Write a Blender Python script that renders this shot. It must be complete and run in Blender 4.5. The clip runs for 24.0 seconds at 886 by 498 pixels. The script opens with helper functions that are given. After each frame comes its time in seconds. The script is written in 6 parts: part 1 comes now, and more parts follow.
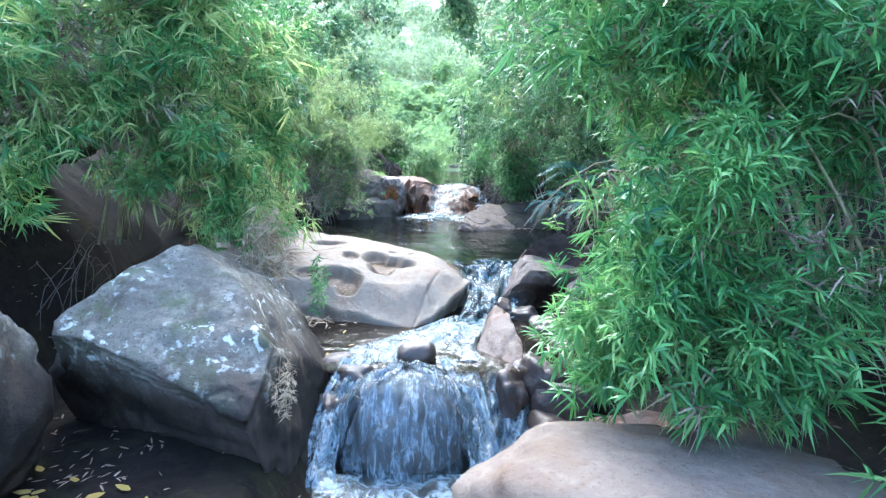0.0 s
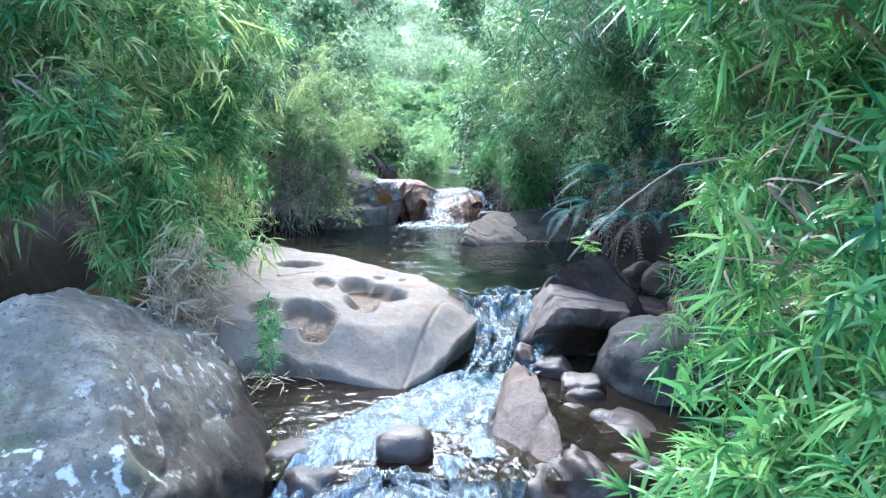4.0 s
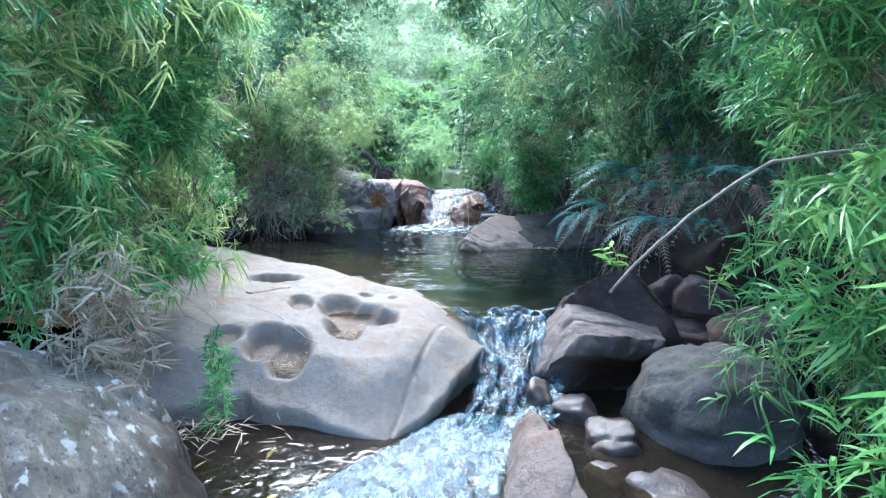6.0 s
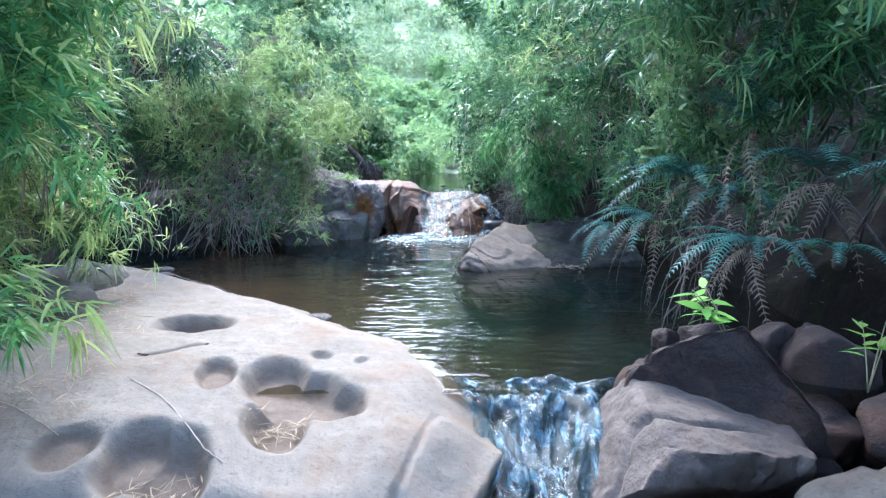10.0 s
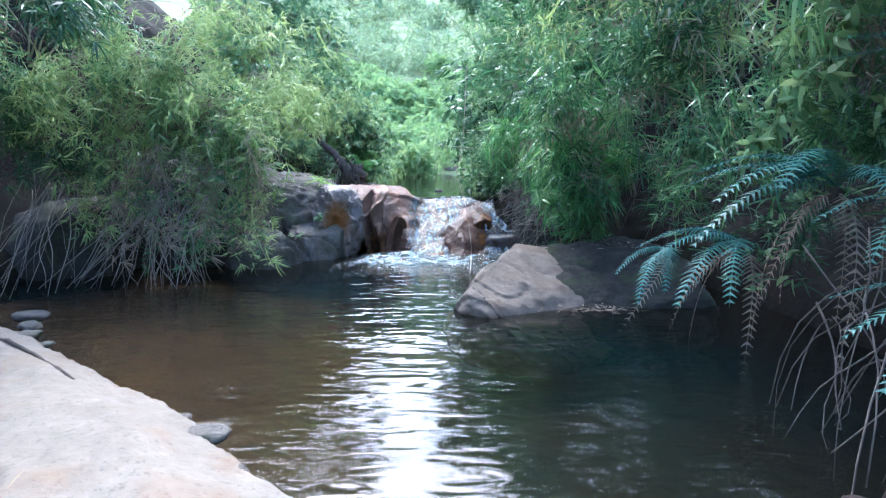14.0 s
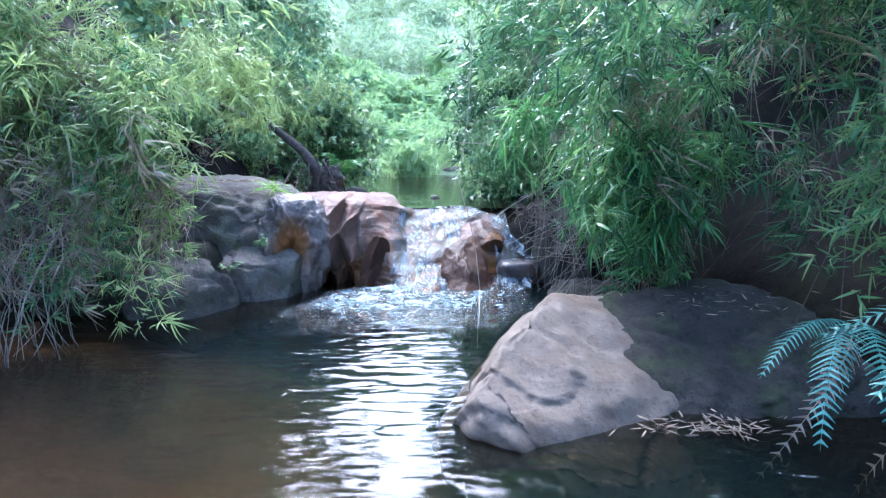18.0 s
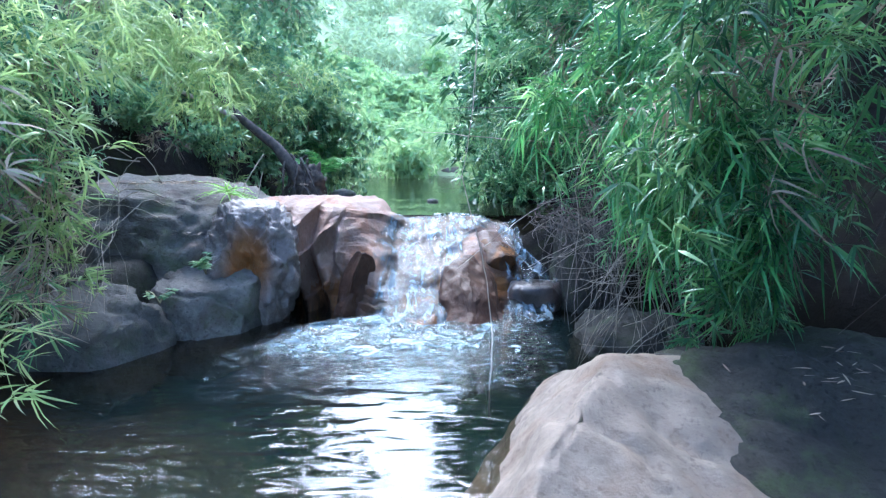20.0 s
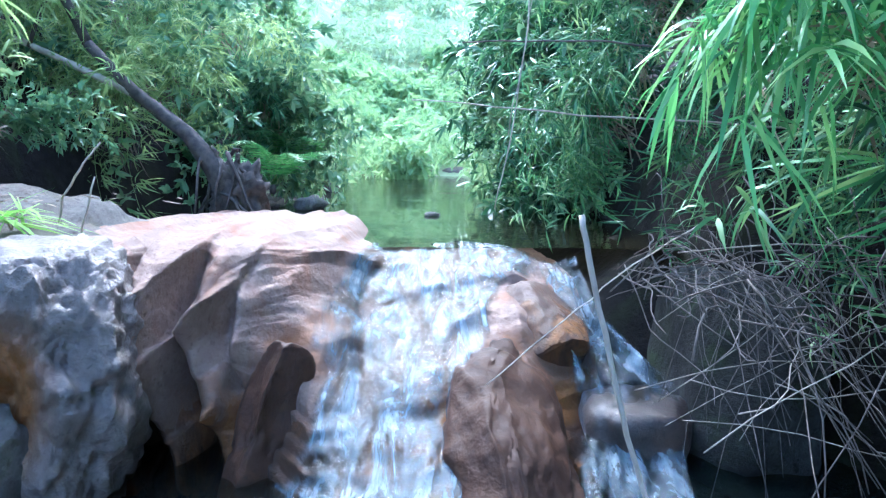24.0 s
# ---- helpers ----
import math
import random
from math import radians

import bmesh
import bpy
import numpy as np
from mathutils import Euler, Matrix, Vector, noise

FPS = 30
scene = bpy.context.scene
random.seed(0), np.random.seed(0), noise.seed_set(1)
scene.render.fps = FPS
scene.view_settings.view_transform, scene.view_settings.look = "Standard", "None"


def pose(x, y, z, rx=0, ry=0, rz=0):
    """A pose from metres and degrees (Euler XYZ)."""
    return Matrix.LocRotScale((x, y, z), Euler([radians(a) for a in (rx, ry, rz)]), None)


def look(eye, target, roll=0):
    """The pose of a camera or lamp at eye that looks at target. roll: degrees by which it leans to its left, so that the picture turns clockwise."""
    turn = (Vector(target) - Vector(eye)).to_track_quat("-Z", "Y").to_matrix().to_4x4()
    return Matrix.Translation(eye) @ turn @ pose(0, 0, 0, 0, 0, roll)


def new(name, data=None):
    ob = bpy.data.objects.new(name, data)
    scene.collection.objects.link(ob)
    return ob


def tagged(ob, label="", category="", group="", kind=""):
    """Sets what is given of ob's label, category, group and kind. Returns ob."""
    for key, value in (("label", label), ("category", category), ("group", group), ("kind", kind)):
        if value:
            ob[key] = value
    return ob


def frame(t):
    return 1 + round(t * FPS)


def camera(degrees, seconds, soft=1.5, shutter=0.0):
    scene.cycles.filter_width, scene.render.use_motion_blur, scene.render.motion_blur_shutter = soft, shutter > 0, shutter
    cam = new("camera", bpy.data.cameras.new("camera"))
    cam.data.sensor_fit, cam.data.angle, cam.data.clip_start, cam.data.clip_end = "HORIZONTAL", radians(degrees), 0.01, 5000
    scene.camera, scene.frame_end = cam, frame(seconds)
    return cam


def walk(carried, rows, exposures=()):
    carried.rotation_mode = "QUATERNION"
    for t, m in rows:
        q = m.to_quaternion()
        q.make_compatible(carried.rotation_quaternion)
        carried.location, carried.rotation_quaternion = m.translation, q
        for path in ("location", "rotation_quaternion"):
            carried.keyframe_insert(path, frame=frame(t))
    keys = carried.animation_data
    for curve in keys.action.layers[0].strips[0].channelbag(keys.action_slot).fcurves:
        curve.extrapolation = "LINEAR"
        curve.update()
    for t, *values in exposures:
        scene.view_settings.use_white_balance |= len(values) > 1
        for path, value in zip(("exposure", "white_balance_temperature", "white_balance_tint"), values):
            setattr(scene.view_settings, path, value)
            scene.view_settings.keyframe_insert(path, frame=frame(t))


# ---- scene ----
cam = camera(75.0, 24.0, soft=1.3)
METRES, EYE, TILT, LEAN, TURN = 8.0, 1.32, -8.5, 0.0, 0.0
ROWS = [
    (0.0, 0.0000, 0.0000, 0.0000, 0.00, -0.00, 0.00),
    (0.5, 0.0003, 0.0249, 0.0038, -0.01, 0.03, 0.01),
    (1.0, 0.0003, 0.0507, 0.0072, -0.01, 0.06, 0.01),
    (1.5, 0.0006, 0.0773, 0.0113, -0.02, 0.07, 0.02),
    (2.0, 0.0006, 0.1038, 0.0156, -0.03, 0.10, 0.02),
    (2.5, 0.0003, 0.1304, 0.0197, -0.03, 0.11, 0.00),
    (4.5, -0.0015, 0.2391, 0.0356, -0.09, 0.12, -0.07),
    (5.0, -0.0015, 0.2665, 0.0395, -0.11, 0.12, -0.07),
    (5.5, -0.0006, 0.2941, 0.0426, -0.11, 0.12, -0.08),
    (6.0, 0.0007, 0.3212, 0.0460, -0.14, 0.11, -0.05),
    (6.5, 0.0022, 0.3475, 0.0494, -0.16, 0.10, -0.08),
    (7.0, 0.0036, 0.3733, 0.0524, -0.19, 0.11, -0.10),
    (7.5, 0.0044, 0.3998, 0.0558, -0.21, 0.12, -0.09),
    (8.0, 0.0043, 0.4269, 0.0593, -0.24, 0.12, -0.07),
    (8.5, 0.0046, 0.4549, 0.0628, -0.21, 0.12, -0.03),
    (9.0, 0.0045, 0.4838, 0.0670, -0.25, 0.12, -0.00),
    (9.5, 0.0039, 0.5135, 0.0706, -0.29, 0.14, -0.04),
    (10.0, 0.0038, 0.5436, 0.0744, -0.34, 0.16, -0.04),
    (10.5, 0.0044, 0.5739, 0.0784, -0.35, 0.19, -0.05),
    (12.5, 0.0102, 0.7016, 0.0967, -0.40, 0.26, -0.09),
    (13.0, 0.0113, 0.7340, 0.1022, -0.42, 0.26, -0.06),
    (13.5, 0.0131, 0.7670, 0.1074, -0.43, 0.27, -0.06),
    (14.0, 0.0145, 0.8002, 0.1121, -0.44, 0.30, -0.07),
    (14.5, 0.0153, 0.8336, 0.1175, -0.47, 0.31, -0.07),
    (15.0, 0.0158, 0.8674, 0.1233, -0.47, 0.31, -0.08),
    (15.5, 0.0170, 0.9012, 0.1286, -0.50, 0.31, -0.08),
    (16.0, 0.0179, 0.9347, 0.1341, -0.54, 0.32, -0.10),
    (16.5, 0.0168, 0.9694, 0.1404, -0.51, 0.31, -0.09),
    (17.0, 0.0170, 1.0048, 0.1453, -0.51, 0.32, -0.13),
    (17.5, 0.0187, 1.0403, 0.1505, -0.55, 0.30, -0.07),
    (18.0, 0.0210, 1.0773, 0.1559, -0.52, 0.30, -0.12),
    (18.5, 0.0236, 1.1150, 0.1611, -0.50, 0.31, -0.10),
    (20.5, 0.0220, 1.2749, 0.1823, -0.77, 0.40, -0.28),
    (21.0, 0.0228, 1.3132, 0.1882, -0.81, 0.40, -0.28),
    (21.5, 0.0231, 1.3531, 0.1943, -0.80, 0.41, -0.28),
    (22.0, 0.0233, 1.3945, 0.2009, -0.74, 0.37, -0.29),
    (22.5, 0.0227, 1.4359, 0.2073, -0.72, 0.36, -0.35),
    (23.0, 0.0218, 1.4774, 0.2135, -0.72, 0.34, -0.38),
    (23.5, 0.0216, 1.5193, 0.2194, -0.69, 0.35, -0.38),
    (24.0, 0.0214, 1.5602, 0.2254, -0.65, 0.35, -0.32),
]
walk(cam, [(t, pose(0, 0, EYE, TILT, LEAN, TURN) @ pose(METRES * x, METRES * y, METRES * z, 90 + pitch, roll, yaw)) for t, x, y, z, yaw, pitch, roll in ROWS],
     exposures=[(0.0, 3.6, 5250, 6), (3.0, 3.48, 5200, 6), (6.0, 3.36, 5050, 5), (10.0, 3.34, 5100, 8), (14.0, 3.25, 5000, 8), (17.0, 3.5, 4900, 15), (21.0, 3.45, 4720, 6), (22.5, 3.57, 4680, 6), (24.0, 3.82, 4640, 6)])

# ---- world and light ----
world = bpy.data.worlds.new("sky")
scene.world = world
world.use_nodes = True
wn = world.node_tree.nodes
sky = wn.new("ShaderNodeTexSky")
sky.sky_type = "NISHITA"
sky.sun_disc = False
sky.sun_elevation = radians(50)
sky.sun_rotation = radians(-12.8)
sky.dust_density = 4.0
wn["Background"].inputs["Strength"].default_value = 0.15
world.node_tree.links.new(sky.outputs["Color"], wn["Background"].inputs["Color"])
sun = new("sun", bpy.data.lights.new("sun", "SUN"))
sun.data.energy = 0.3
sun.data.angle = radians(20)
sun.data.color = (1.0, 0.95, 0.86)
sun.matrix_world = look((-7, 31, 37.9), (0, 0, 0))


# ---- materials ----
def mat_base(name):
    m = bpy.data.materials.new(name)
    m.use_nodes = True
    return m, m.node_tree.nodes, m.node_tree.links


def put(links, a, b):
    links.new(a, b)


def coords(n, l, scale=(1, 1, 1), kind="Object"):
    tc = n.new("ShaderNodeTexCoord")
    mp = n.new("ShaderNodeMapping")
    mp.inputs["Scale"].default_value = scale
    put(l, tc.outputs[kind], mp.inputs["Vector"])
    return mp.outputs["Vector"]


def noise_tex(n, l, vec, scale, detail=6, rough=0.55, distort=0.0):
    t = n.new("ShaderNodeTexNoise")
    t.inputs["Scale"].default_value = scale
    t.inputs["Detail"].default_value = detail
    t.inputs["Roughness"].default_value = rough
    t.inputs["Distortion"].default_value = distort
    put(l, vec, t.inputs["Vector"])
    return t.outputs["Fac"]


def ramp(n, l, fac, stops):
    r = n.new("ShaderNodeValToRGB")
    els = r.color_ramp.elements
    while len(els) < len(stops):
        els.new(0.5)
    for e, (p, c) in zip(els, stops):
        e.position = p
        e.color = (*c, 1) if len(c) == 3 else c
    put(l, fac, r.inputs["Fac"])
    return r.outputs["Color"]


def mix(n, l, fac, a, b, mode="MIX"):
    m = n.new("ShaderNodeMix")
    m.data_type, m.blend_type = "RGBA", mode
    for sock, v in ((m.inputs["Factor"], fac), (m.inputs["A"], a), (m.inputs["B"], b)):
        if isinstance(v, (int, float)):
            sock.default_value = v
        elif isinstance(v, tuple):
            sock.default_value = (*v, 1)
        else:
            put(l, v, sock)
    return m.outputs["Result"]


def bump(n, l, height, strength, dist, normal=None):
    b = n.new("ShaderNodeBump")
    b.inputs["Strength"].default_value = strength
    b.inputs["Distance"].default_value = dist
    put(l, height, b.inputs["Height"])
    if normal is not None:
        put(l, normal, b.inputs["Normal"])
    return b.outputs["Normal"]


def rock_mat(name, light, mid, dark, lichen=0.0, rough=0.85, stain=(0.25, 0.13, 0.06), stain_amount=0.3, moss=0.0, pit=None, wet_shade_below=None, mottle=0.55, relief=1.0, wet_shade_lift=0.0, wet_shade_gloss=0.22, wet_shade_tones=((0.035, 0.028, 0.025), (0.09, 0.05, 0.03), (0.24, 0.105, 0.035))):
    m, n, l = mat_base(name)
    v = coords(n, l)
    big = noise_tex(n, l, v, 1.6, 5, 0.6, 0.4)
    fine = noise_tex(n, l, v, 14, 8, 0.65)
    grit = noise_tex(n, l, v, 90, 4, 0.6)
    col = ramp(n, l, big, [(0.28, dark), (0.5, mid), (0.72, light)])
    col = mix(n, l, 0.5, col, ramp(n, l, fine, [(0.3, dark), (0.7, light)]))
    pits = ramp(n, l, noise_tex(n, l, v, 38, 3, 0.6), [(0.57, (0, 0, 0)), (0.66, (0.7, 0.7, 0.7))])
    blotch = ramp(n, l, noise_tex(n, l, v, 5.5, 9, 0.72, 0.8), [(0.44, (0, 0, 0)), (0.50, (mottle,) * 3)])
    col = mix(n, l, blotch, col, mix(n, l, 0.5, mid, dark))
    col = mix(n, l, pits, col, dark)
    streak = ramp(n, l, noise_tex(n, l, coords(n, l, (0.7, 0.7, 3.0)), 3.0, 7, 0.65, 1.2), [(0.45, (0, 0, 0)), (0.75, (0.4, 0.4, 0.4))])
    col = mix(n, l, streak, col, mid)
    st = noise_tex(n, l, coords(n, l, (1.3, 1.3, 0.5)), 2.3, 6, 0.6, 0.6)
    col = mix(n, l, ramp(n, l, st, [(0.5, (0, 0, 0)), (0.72, (stain_amount,) * 3)]), col, stain)
    if moss > 0:
        mo = noise_tex(n, l, v, 3.1, 7, 0.7)
        col = mix(n, l, ramp(n, l, mo, [(0.52, (0, 0, 0)), (0.66, (moss,) * 3)]), col, (0.07, 0.10, 0.03))
    if lichen > 0:
        li = noise_tex(n, l, v, 13, 4, 0.55, 0.0)
        patch = noise_tex(n, l, v, 1.7, 2, 0.5)
        f = n.new("ShaderNodeMath")
        f.operation = "MULTIPLY"
        put(l, ramp(n, l, li, [(0.58, (0, 0, 0)), (0.65, (0.8, 0.8, 0.8))]), f.inputs[0])
        put(l, ramp(n, l, patch, [(0.42, (0, 0, 0)), (0.56, (lichen,) * 3)]), f.inputs[1])
        col = mix(n, l, f.outputs[0], col, (0.58, 0.59, 0.54))
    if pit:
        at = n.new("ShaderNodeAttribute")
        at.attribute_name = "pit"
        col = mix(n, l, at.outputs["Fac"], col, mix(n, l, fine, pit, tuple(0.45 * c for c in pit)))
    b = n["Principled BSDF"]
    # low zone: wet stain, and on the boulder its undercut's shade as well
    if wet_shade_below:
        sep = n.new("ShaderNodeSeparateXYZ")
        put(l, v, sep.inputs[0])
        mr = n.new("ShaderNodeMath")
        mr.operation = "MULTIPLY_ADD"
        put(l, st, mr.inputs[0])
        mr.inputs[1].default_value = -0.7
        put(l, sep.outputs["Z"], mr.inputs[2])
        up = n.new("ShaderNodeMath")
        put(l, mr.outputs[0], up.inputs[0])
        up.inputs[1].default_value = wet_shade_lift
        wet = ramp(n, l, up.outputs[0], [(0.0, (1, 1, 1)), (max(0.05, wet_shade_below), (0, 0, 0))])
        col = mix(n, l, wet, col, ramp(n, l, st, [(0.35, wet_shade_tones[0]), (0.50, wet_shade_tones[1]), (0.64, wet_shade_tones[2])]))
        put(l, ramp(n, l, wet, [(0, (rough,) * 3), (1, (wet_shade_gloss,) * 3)]), b.inputs["Roughness"])
    put(l, col, b.inputs["Base Color"])
    b.inputs["Roughness"].default_value = rough
    b.inputs["Specular IOR Level"].default_value = 0.5 if rough < 0.5 else 0.12
    nb = bump(n, l, big, 0.3 * relief, 0.03)
    nb = bump(n, l, fine, 0.7 * relief, 0.03, nb)
    nb = bump(n, l, noise_tex(n, l, v, 5.5, 9, 0.72, 0.8), 0.5 * relief, 0.04, nb)
    put(l, bump(n, l, grit, 0.6 * relief, 0.005, nb), b.inputs["Normal"])
    return m


def leaf_mat(name, dark, mid, light, rough=0.42, through_light=0.38, warm=None):
    m, n, l = mat_base(name)
    oi = n.new("ShaderNodeObjectInfo")
    ge = n.new("ShaderNodeNewGeometry")
    a = n.new("ShaderNodeMath")
    a.operation = "MULTIPLY_ADD"
    put(l, ge.outputs["Random Per Island"], a.inputs[0])
    a.inputs[1].default_value = 0.55
    b = n.new("ShaderNodeMath")
    b.operation = "MULTIPLY"
    put(l, oi.outputs["Random"], b.inputs[0])
    b.inputs[1].default_value = 0.45
    put(l, b.outputs[0], a.inputs[2])
    stops = [(0.05, dark), (0.5, mid), (0.92, light)]
    if warm:
        stops.append((0.97, warm))
    col = ramp(n, l, a.outputs[0], stops)
    p = n["Principled BSDF"]
    put(l, col, p.inputs["Base Color"])
    p.inputs["Roughness"].default_value = rough
    p.inputs["Specular IOR Level"].default_value = 0.32
    tr = n.new("ShaderNodeBsdfTranslucent")
    put(l, col, tr.inputs["Color"])
    mx = n.new("ShaderNodeMixShader")
    mx.inputs["Fac"].default_value = through_light
    put(l, p.outputs["BSDF"], mx.inputs[1])
    put(l, tr.outputs["BSDF"], mx.inputs[2])
    put(l, mx.outputs["Shader"], n["Material Output"].inputs["Surface"])
    return m


def plain_mat(name, c1, c2, scale=20, rough=0.8, bump_d=0.004):
    m, n, l = mat_base(name)
    v = coords(n, l)
    a = noise_tex(n, l, v, scale, 6, 0.6)
    p = n["Principled BSDF"]
    put(l, ramp(n, l, a, [(0.3, c1), (0.7, c2)]), p.inputs["Base Color"])
    p.inputs["Roughness"].default_value = rough
    put(l, bump(n, l, a, 0.6, bump_d), p.inputs["Normal"])
    return m


def still_water(name, tint, murk, murk_amount, ripple=(5, 13), strength=0.25, calm=0.012):
    """Clear water over its bed: tinted see-through body with a glossy skin."""
    m, n, l = mat_base(name)
    n.remove(n["Principled BSDF"])
    v = coords(n, l, (ripple[0], ripple[1], 1))
    r1 = noise_tex(n, l, v, 1.0, 1.2, 0.5, 0.6)
    r2 = noise_tex(n, l, coords(n, l, (1.1, 2.3, 1)), 1.0, 2, 0.5, 0.2)
    nb = bump(n, l, r1, strength, 0.03)
    nb = bump(n, l, r2, strength, 0.05, nb)
    t = n.new("ShaderNodeBsdfTransparent")
    t.inputs["Color"].default_value = (*tint, 1)
    d = n.new("ShaderNodeBsdfDiffuse")
    put(l, ramp(n, l, noise_tex(n, l, coords(n, l), 0.55, 3), [(0.35, murk[0]), (0.65, murk[1])]), d.inputs["Color"])
    g = n.new("ShaderNodeBsdfGlossy")
    g.inputs["Roughness"].default_value = calm
    put(l, nb, g.inputs["Normal"])
    fr = n.new("ShaderNodeFresnel")
    fr.inputs["IOR"].default_value = 1.36
    put(l, nb, fr.inputs["Normal"])
    a = n.new("ShaderNodeMixShader")
    a.inputs["Fac"].default_value = murk_amount
    put(l, t.outputs[0], a.inputs[1])
    put(l, d.outputs[0], a.inputs[2])
    b = n.new("ShaderNodeMixShader")
    put(l, fr.outputs[0], b.inputs["Fac"])
    put(l, a.outputs[0], b.inputs[1])
    put(l, g.outputs[0], b.inputs[2])
    put(l, b.outputs[0], n["Material Output"].inputs["Surface"])
    return m


def white_water(name, scale, low, high, blue=(0.10, 0.19, 0.26), clear=(0.55, 0.62, 0.62), gloss=0.09):
    """Falling, aerated water: white streaks between clear gaps."""
    m, n, l = mat_base(name)
    v = coords(n, l, scale)
    a = noise_tex(n, l, v, 1.0, 8, 0.66, 0.9)
    c = noise_tex(n, l, v, 3.3, 4, 0.6, 0.2)
    p = n["Principled BSDF"]
    put(l, ramp(n, l, c, [(0.38, blue), (0.66, (0.27, 0.31, 0.33))]), p.inputs["Base Color"])
    p.inputs["Roughness"].default_value = 0.5
    p.inputs["Specular IOR Level"].default_value = 0.2
    put(l, bump(n, l, c, 0.35, 0.02, bump(n, l, a, 0.3, 0.03)), p.inputs["Normal"])
    t = n.new("ShaderNodeBsdfTransparent")
    t.inputs["Color"].default_value = (*clear, 1)
    g = n.new("ShaderNodeBsdfGlossy")
    g.inputs["Roughness"].default_value = 0.2
    put(l, bump(n, l, a, 0.7, 0.05), g.inputs["Normal"])
    tg = n.new("ShaderNodeMixShader")
    tg.inputs["Fac"].default_value = gloss
    put(l, t.outputs[0], tg.inputs[1])
    put(l, g.outputs[0], tg.inputs[2])
    mx = n.new("ShaderNodeMixShader")
    put(l, ramp(n, l, a, [(low, (0, 0, 0)), (high, (1, 1, 1))]), mx.inputs["Fac"])
    put(l, tg.outputs[0], mx.inputs[1])
    put(l, p.outputs[0], mx.inputs[2])
    cover = n.new("ShaderNodeAttribute")
    cover.attribute_name = "cover"
    thin = n.new("ShaderNodeMath")
    thin.operation = "MULTIPLY_ADD"
    put(l, cover.outputs["Fac"], thin.inputs[0])
    thin.inputs[1].default_value = 1.3
    put(l, a, thin.inputs[2])
    edge = n.new("ShaderNodeMixShader")
    put(l, ramp(n, l, thin.outputs[0], [(0.50, (0, 0, 0)), (0.95, (1, 1, 1))]), edge.inputs["Fac"])
    nothing = n.new("ShaderNodeBsdfTransparent")
    put(l, nothing.outputs[0], edge.inputs[1])
    put(l, mx.outputs[0], edge.inputs[2])
    put(l, edge.outputs[0], n["Material Output"].inputs["Surface"])
    return m


# the dark lower tones hold flood stain and the undercut's shade together
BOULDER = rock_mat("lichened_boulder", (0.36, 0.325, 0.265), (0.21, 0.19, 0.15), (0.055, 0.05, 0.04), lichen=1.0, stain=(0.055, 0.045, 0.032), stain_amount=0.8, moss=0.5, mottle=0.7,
                   wet_shade_below=0.3, wet_shade_lift=0.28, wet_shade_gloss=0.7, wet_shade_tones=((0.028, 0.024, 0.02), (0.04, 0.033, 0.027), (0.075, 0.058, 0.045)))
SLATE_ROCK = rock_mat("slate_rock", (0.135, 0.128, 0.115), (0.095, 0.09, 0.08), (0.045, 0.042, 0.038), stain=(0.08, 0.05, 0.03), stain_amount=0.4, moss=0.3, relief=0.9)
GREY_ROCK = rock_mat("grey_rock", (0.25, 0.225, 0.198), (0.17, 0.152, 0.132), (0.07, 0.063, 0.056), stain=(0.11, 0.06, 0.035), stain_amount=0.4, moss=0.45, relief=1.4)
WET_ROCK = rock_mat("wet_dark_rock", (0.105, 0.074, 0.056), (0.06, 0.044, 0.036), (0.024, 0.019, 0.017), rough=0.42, relief=0.6, stain=(0.10, 0.045, 0.02), stain_amount=0.5)
BROWN_ROCK = rock_mat("brown_rock", (0.10, 0.072, 0.06), (0.055, 0.039, 0.033), (0.024, 0.019, 0.018), rough=0.52, stain=(0.14, 0.065, 0.03), stain_amount=0.5)
PALE_BROWN = rock_mat("pale_brown_rock", (0.24, 0.195, 0.165), (0.17, 0.135, 0.11), (0.09, 0.07, 0.06), rough=0.5, stain=(0.14, 0.07, 0.035), stain_amount=0.5)
# pit tint darkens the hollow: brown stain and its shade in one colour
HOLLOW_ROCK = rock_mat("hollowed_rock", (0.21, 0.175, 0.15), (0.155, 0.125, 0.105), (0.08, 0.064, 0.055), rough=0.5, mottle=0.4, stain=(0.12, 0.065, 0.035), stain_amount=0.4, pit=(0.05, 0.032, 0.022))
RED_ROCK = rock_mat("red_sandstone", (0.35, 0.25, 0.195), (0.26, 0.172, 0.13), (0.13, 0.08, 0.058), rough=0.6, mottle=0.5, relief=1.0, stain=(0.22, 0.085, 0.035), stain_amount=0.75, wet_shade_below=0.34, wet_shade_lift=0.2)
POOL_STONE = rock_mat("pool_sandstone", (0.225, 0.184, 0.145), (0.165, 0.133, 0.105), (0.095, 0.077, 0.062), mottle=0.4, relief=0.6, stain=(0.12, 0.075, 0.045), stain_amount=0.6)
SLAB_STONE = rock_mat("slab_sandstone", (0.268, 0.236, 0.194), (0.215, 0.185, 0.15), (0.138, 0.118, 0.096), mottle=0.3, relief=0.6, stain=(0.19, 0.115, 0.065), stain_amount=0.5, pit=(0.205, 0.158, 0.12))
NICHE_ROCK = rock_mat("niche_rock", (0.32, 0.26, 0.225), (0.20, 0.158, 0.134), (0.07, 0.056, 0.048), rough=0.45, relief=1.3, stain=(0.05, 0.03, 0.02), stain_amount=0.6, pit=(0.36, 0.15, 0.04))
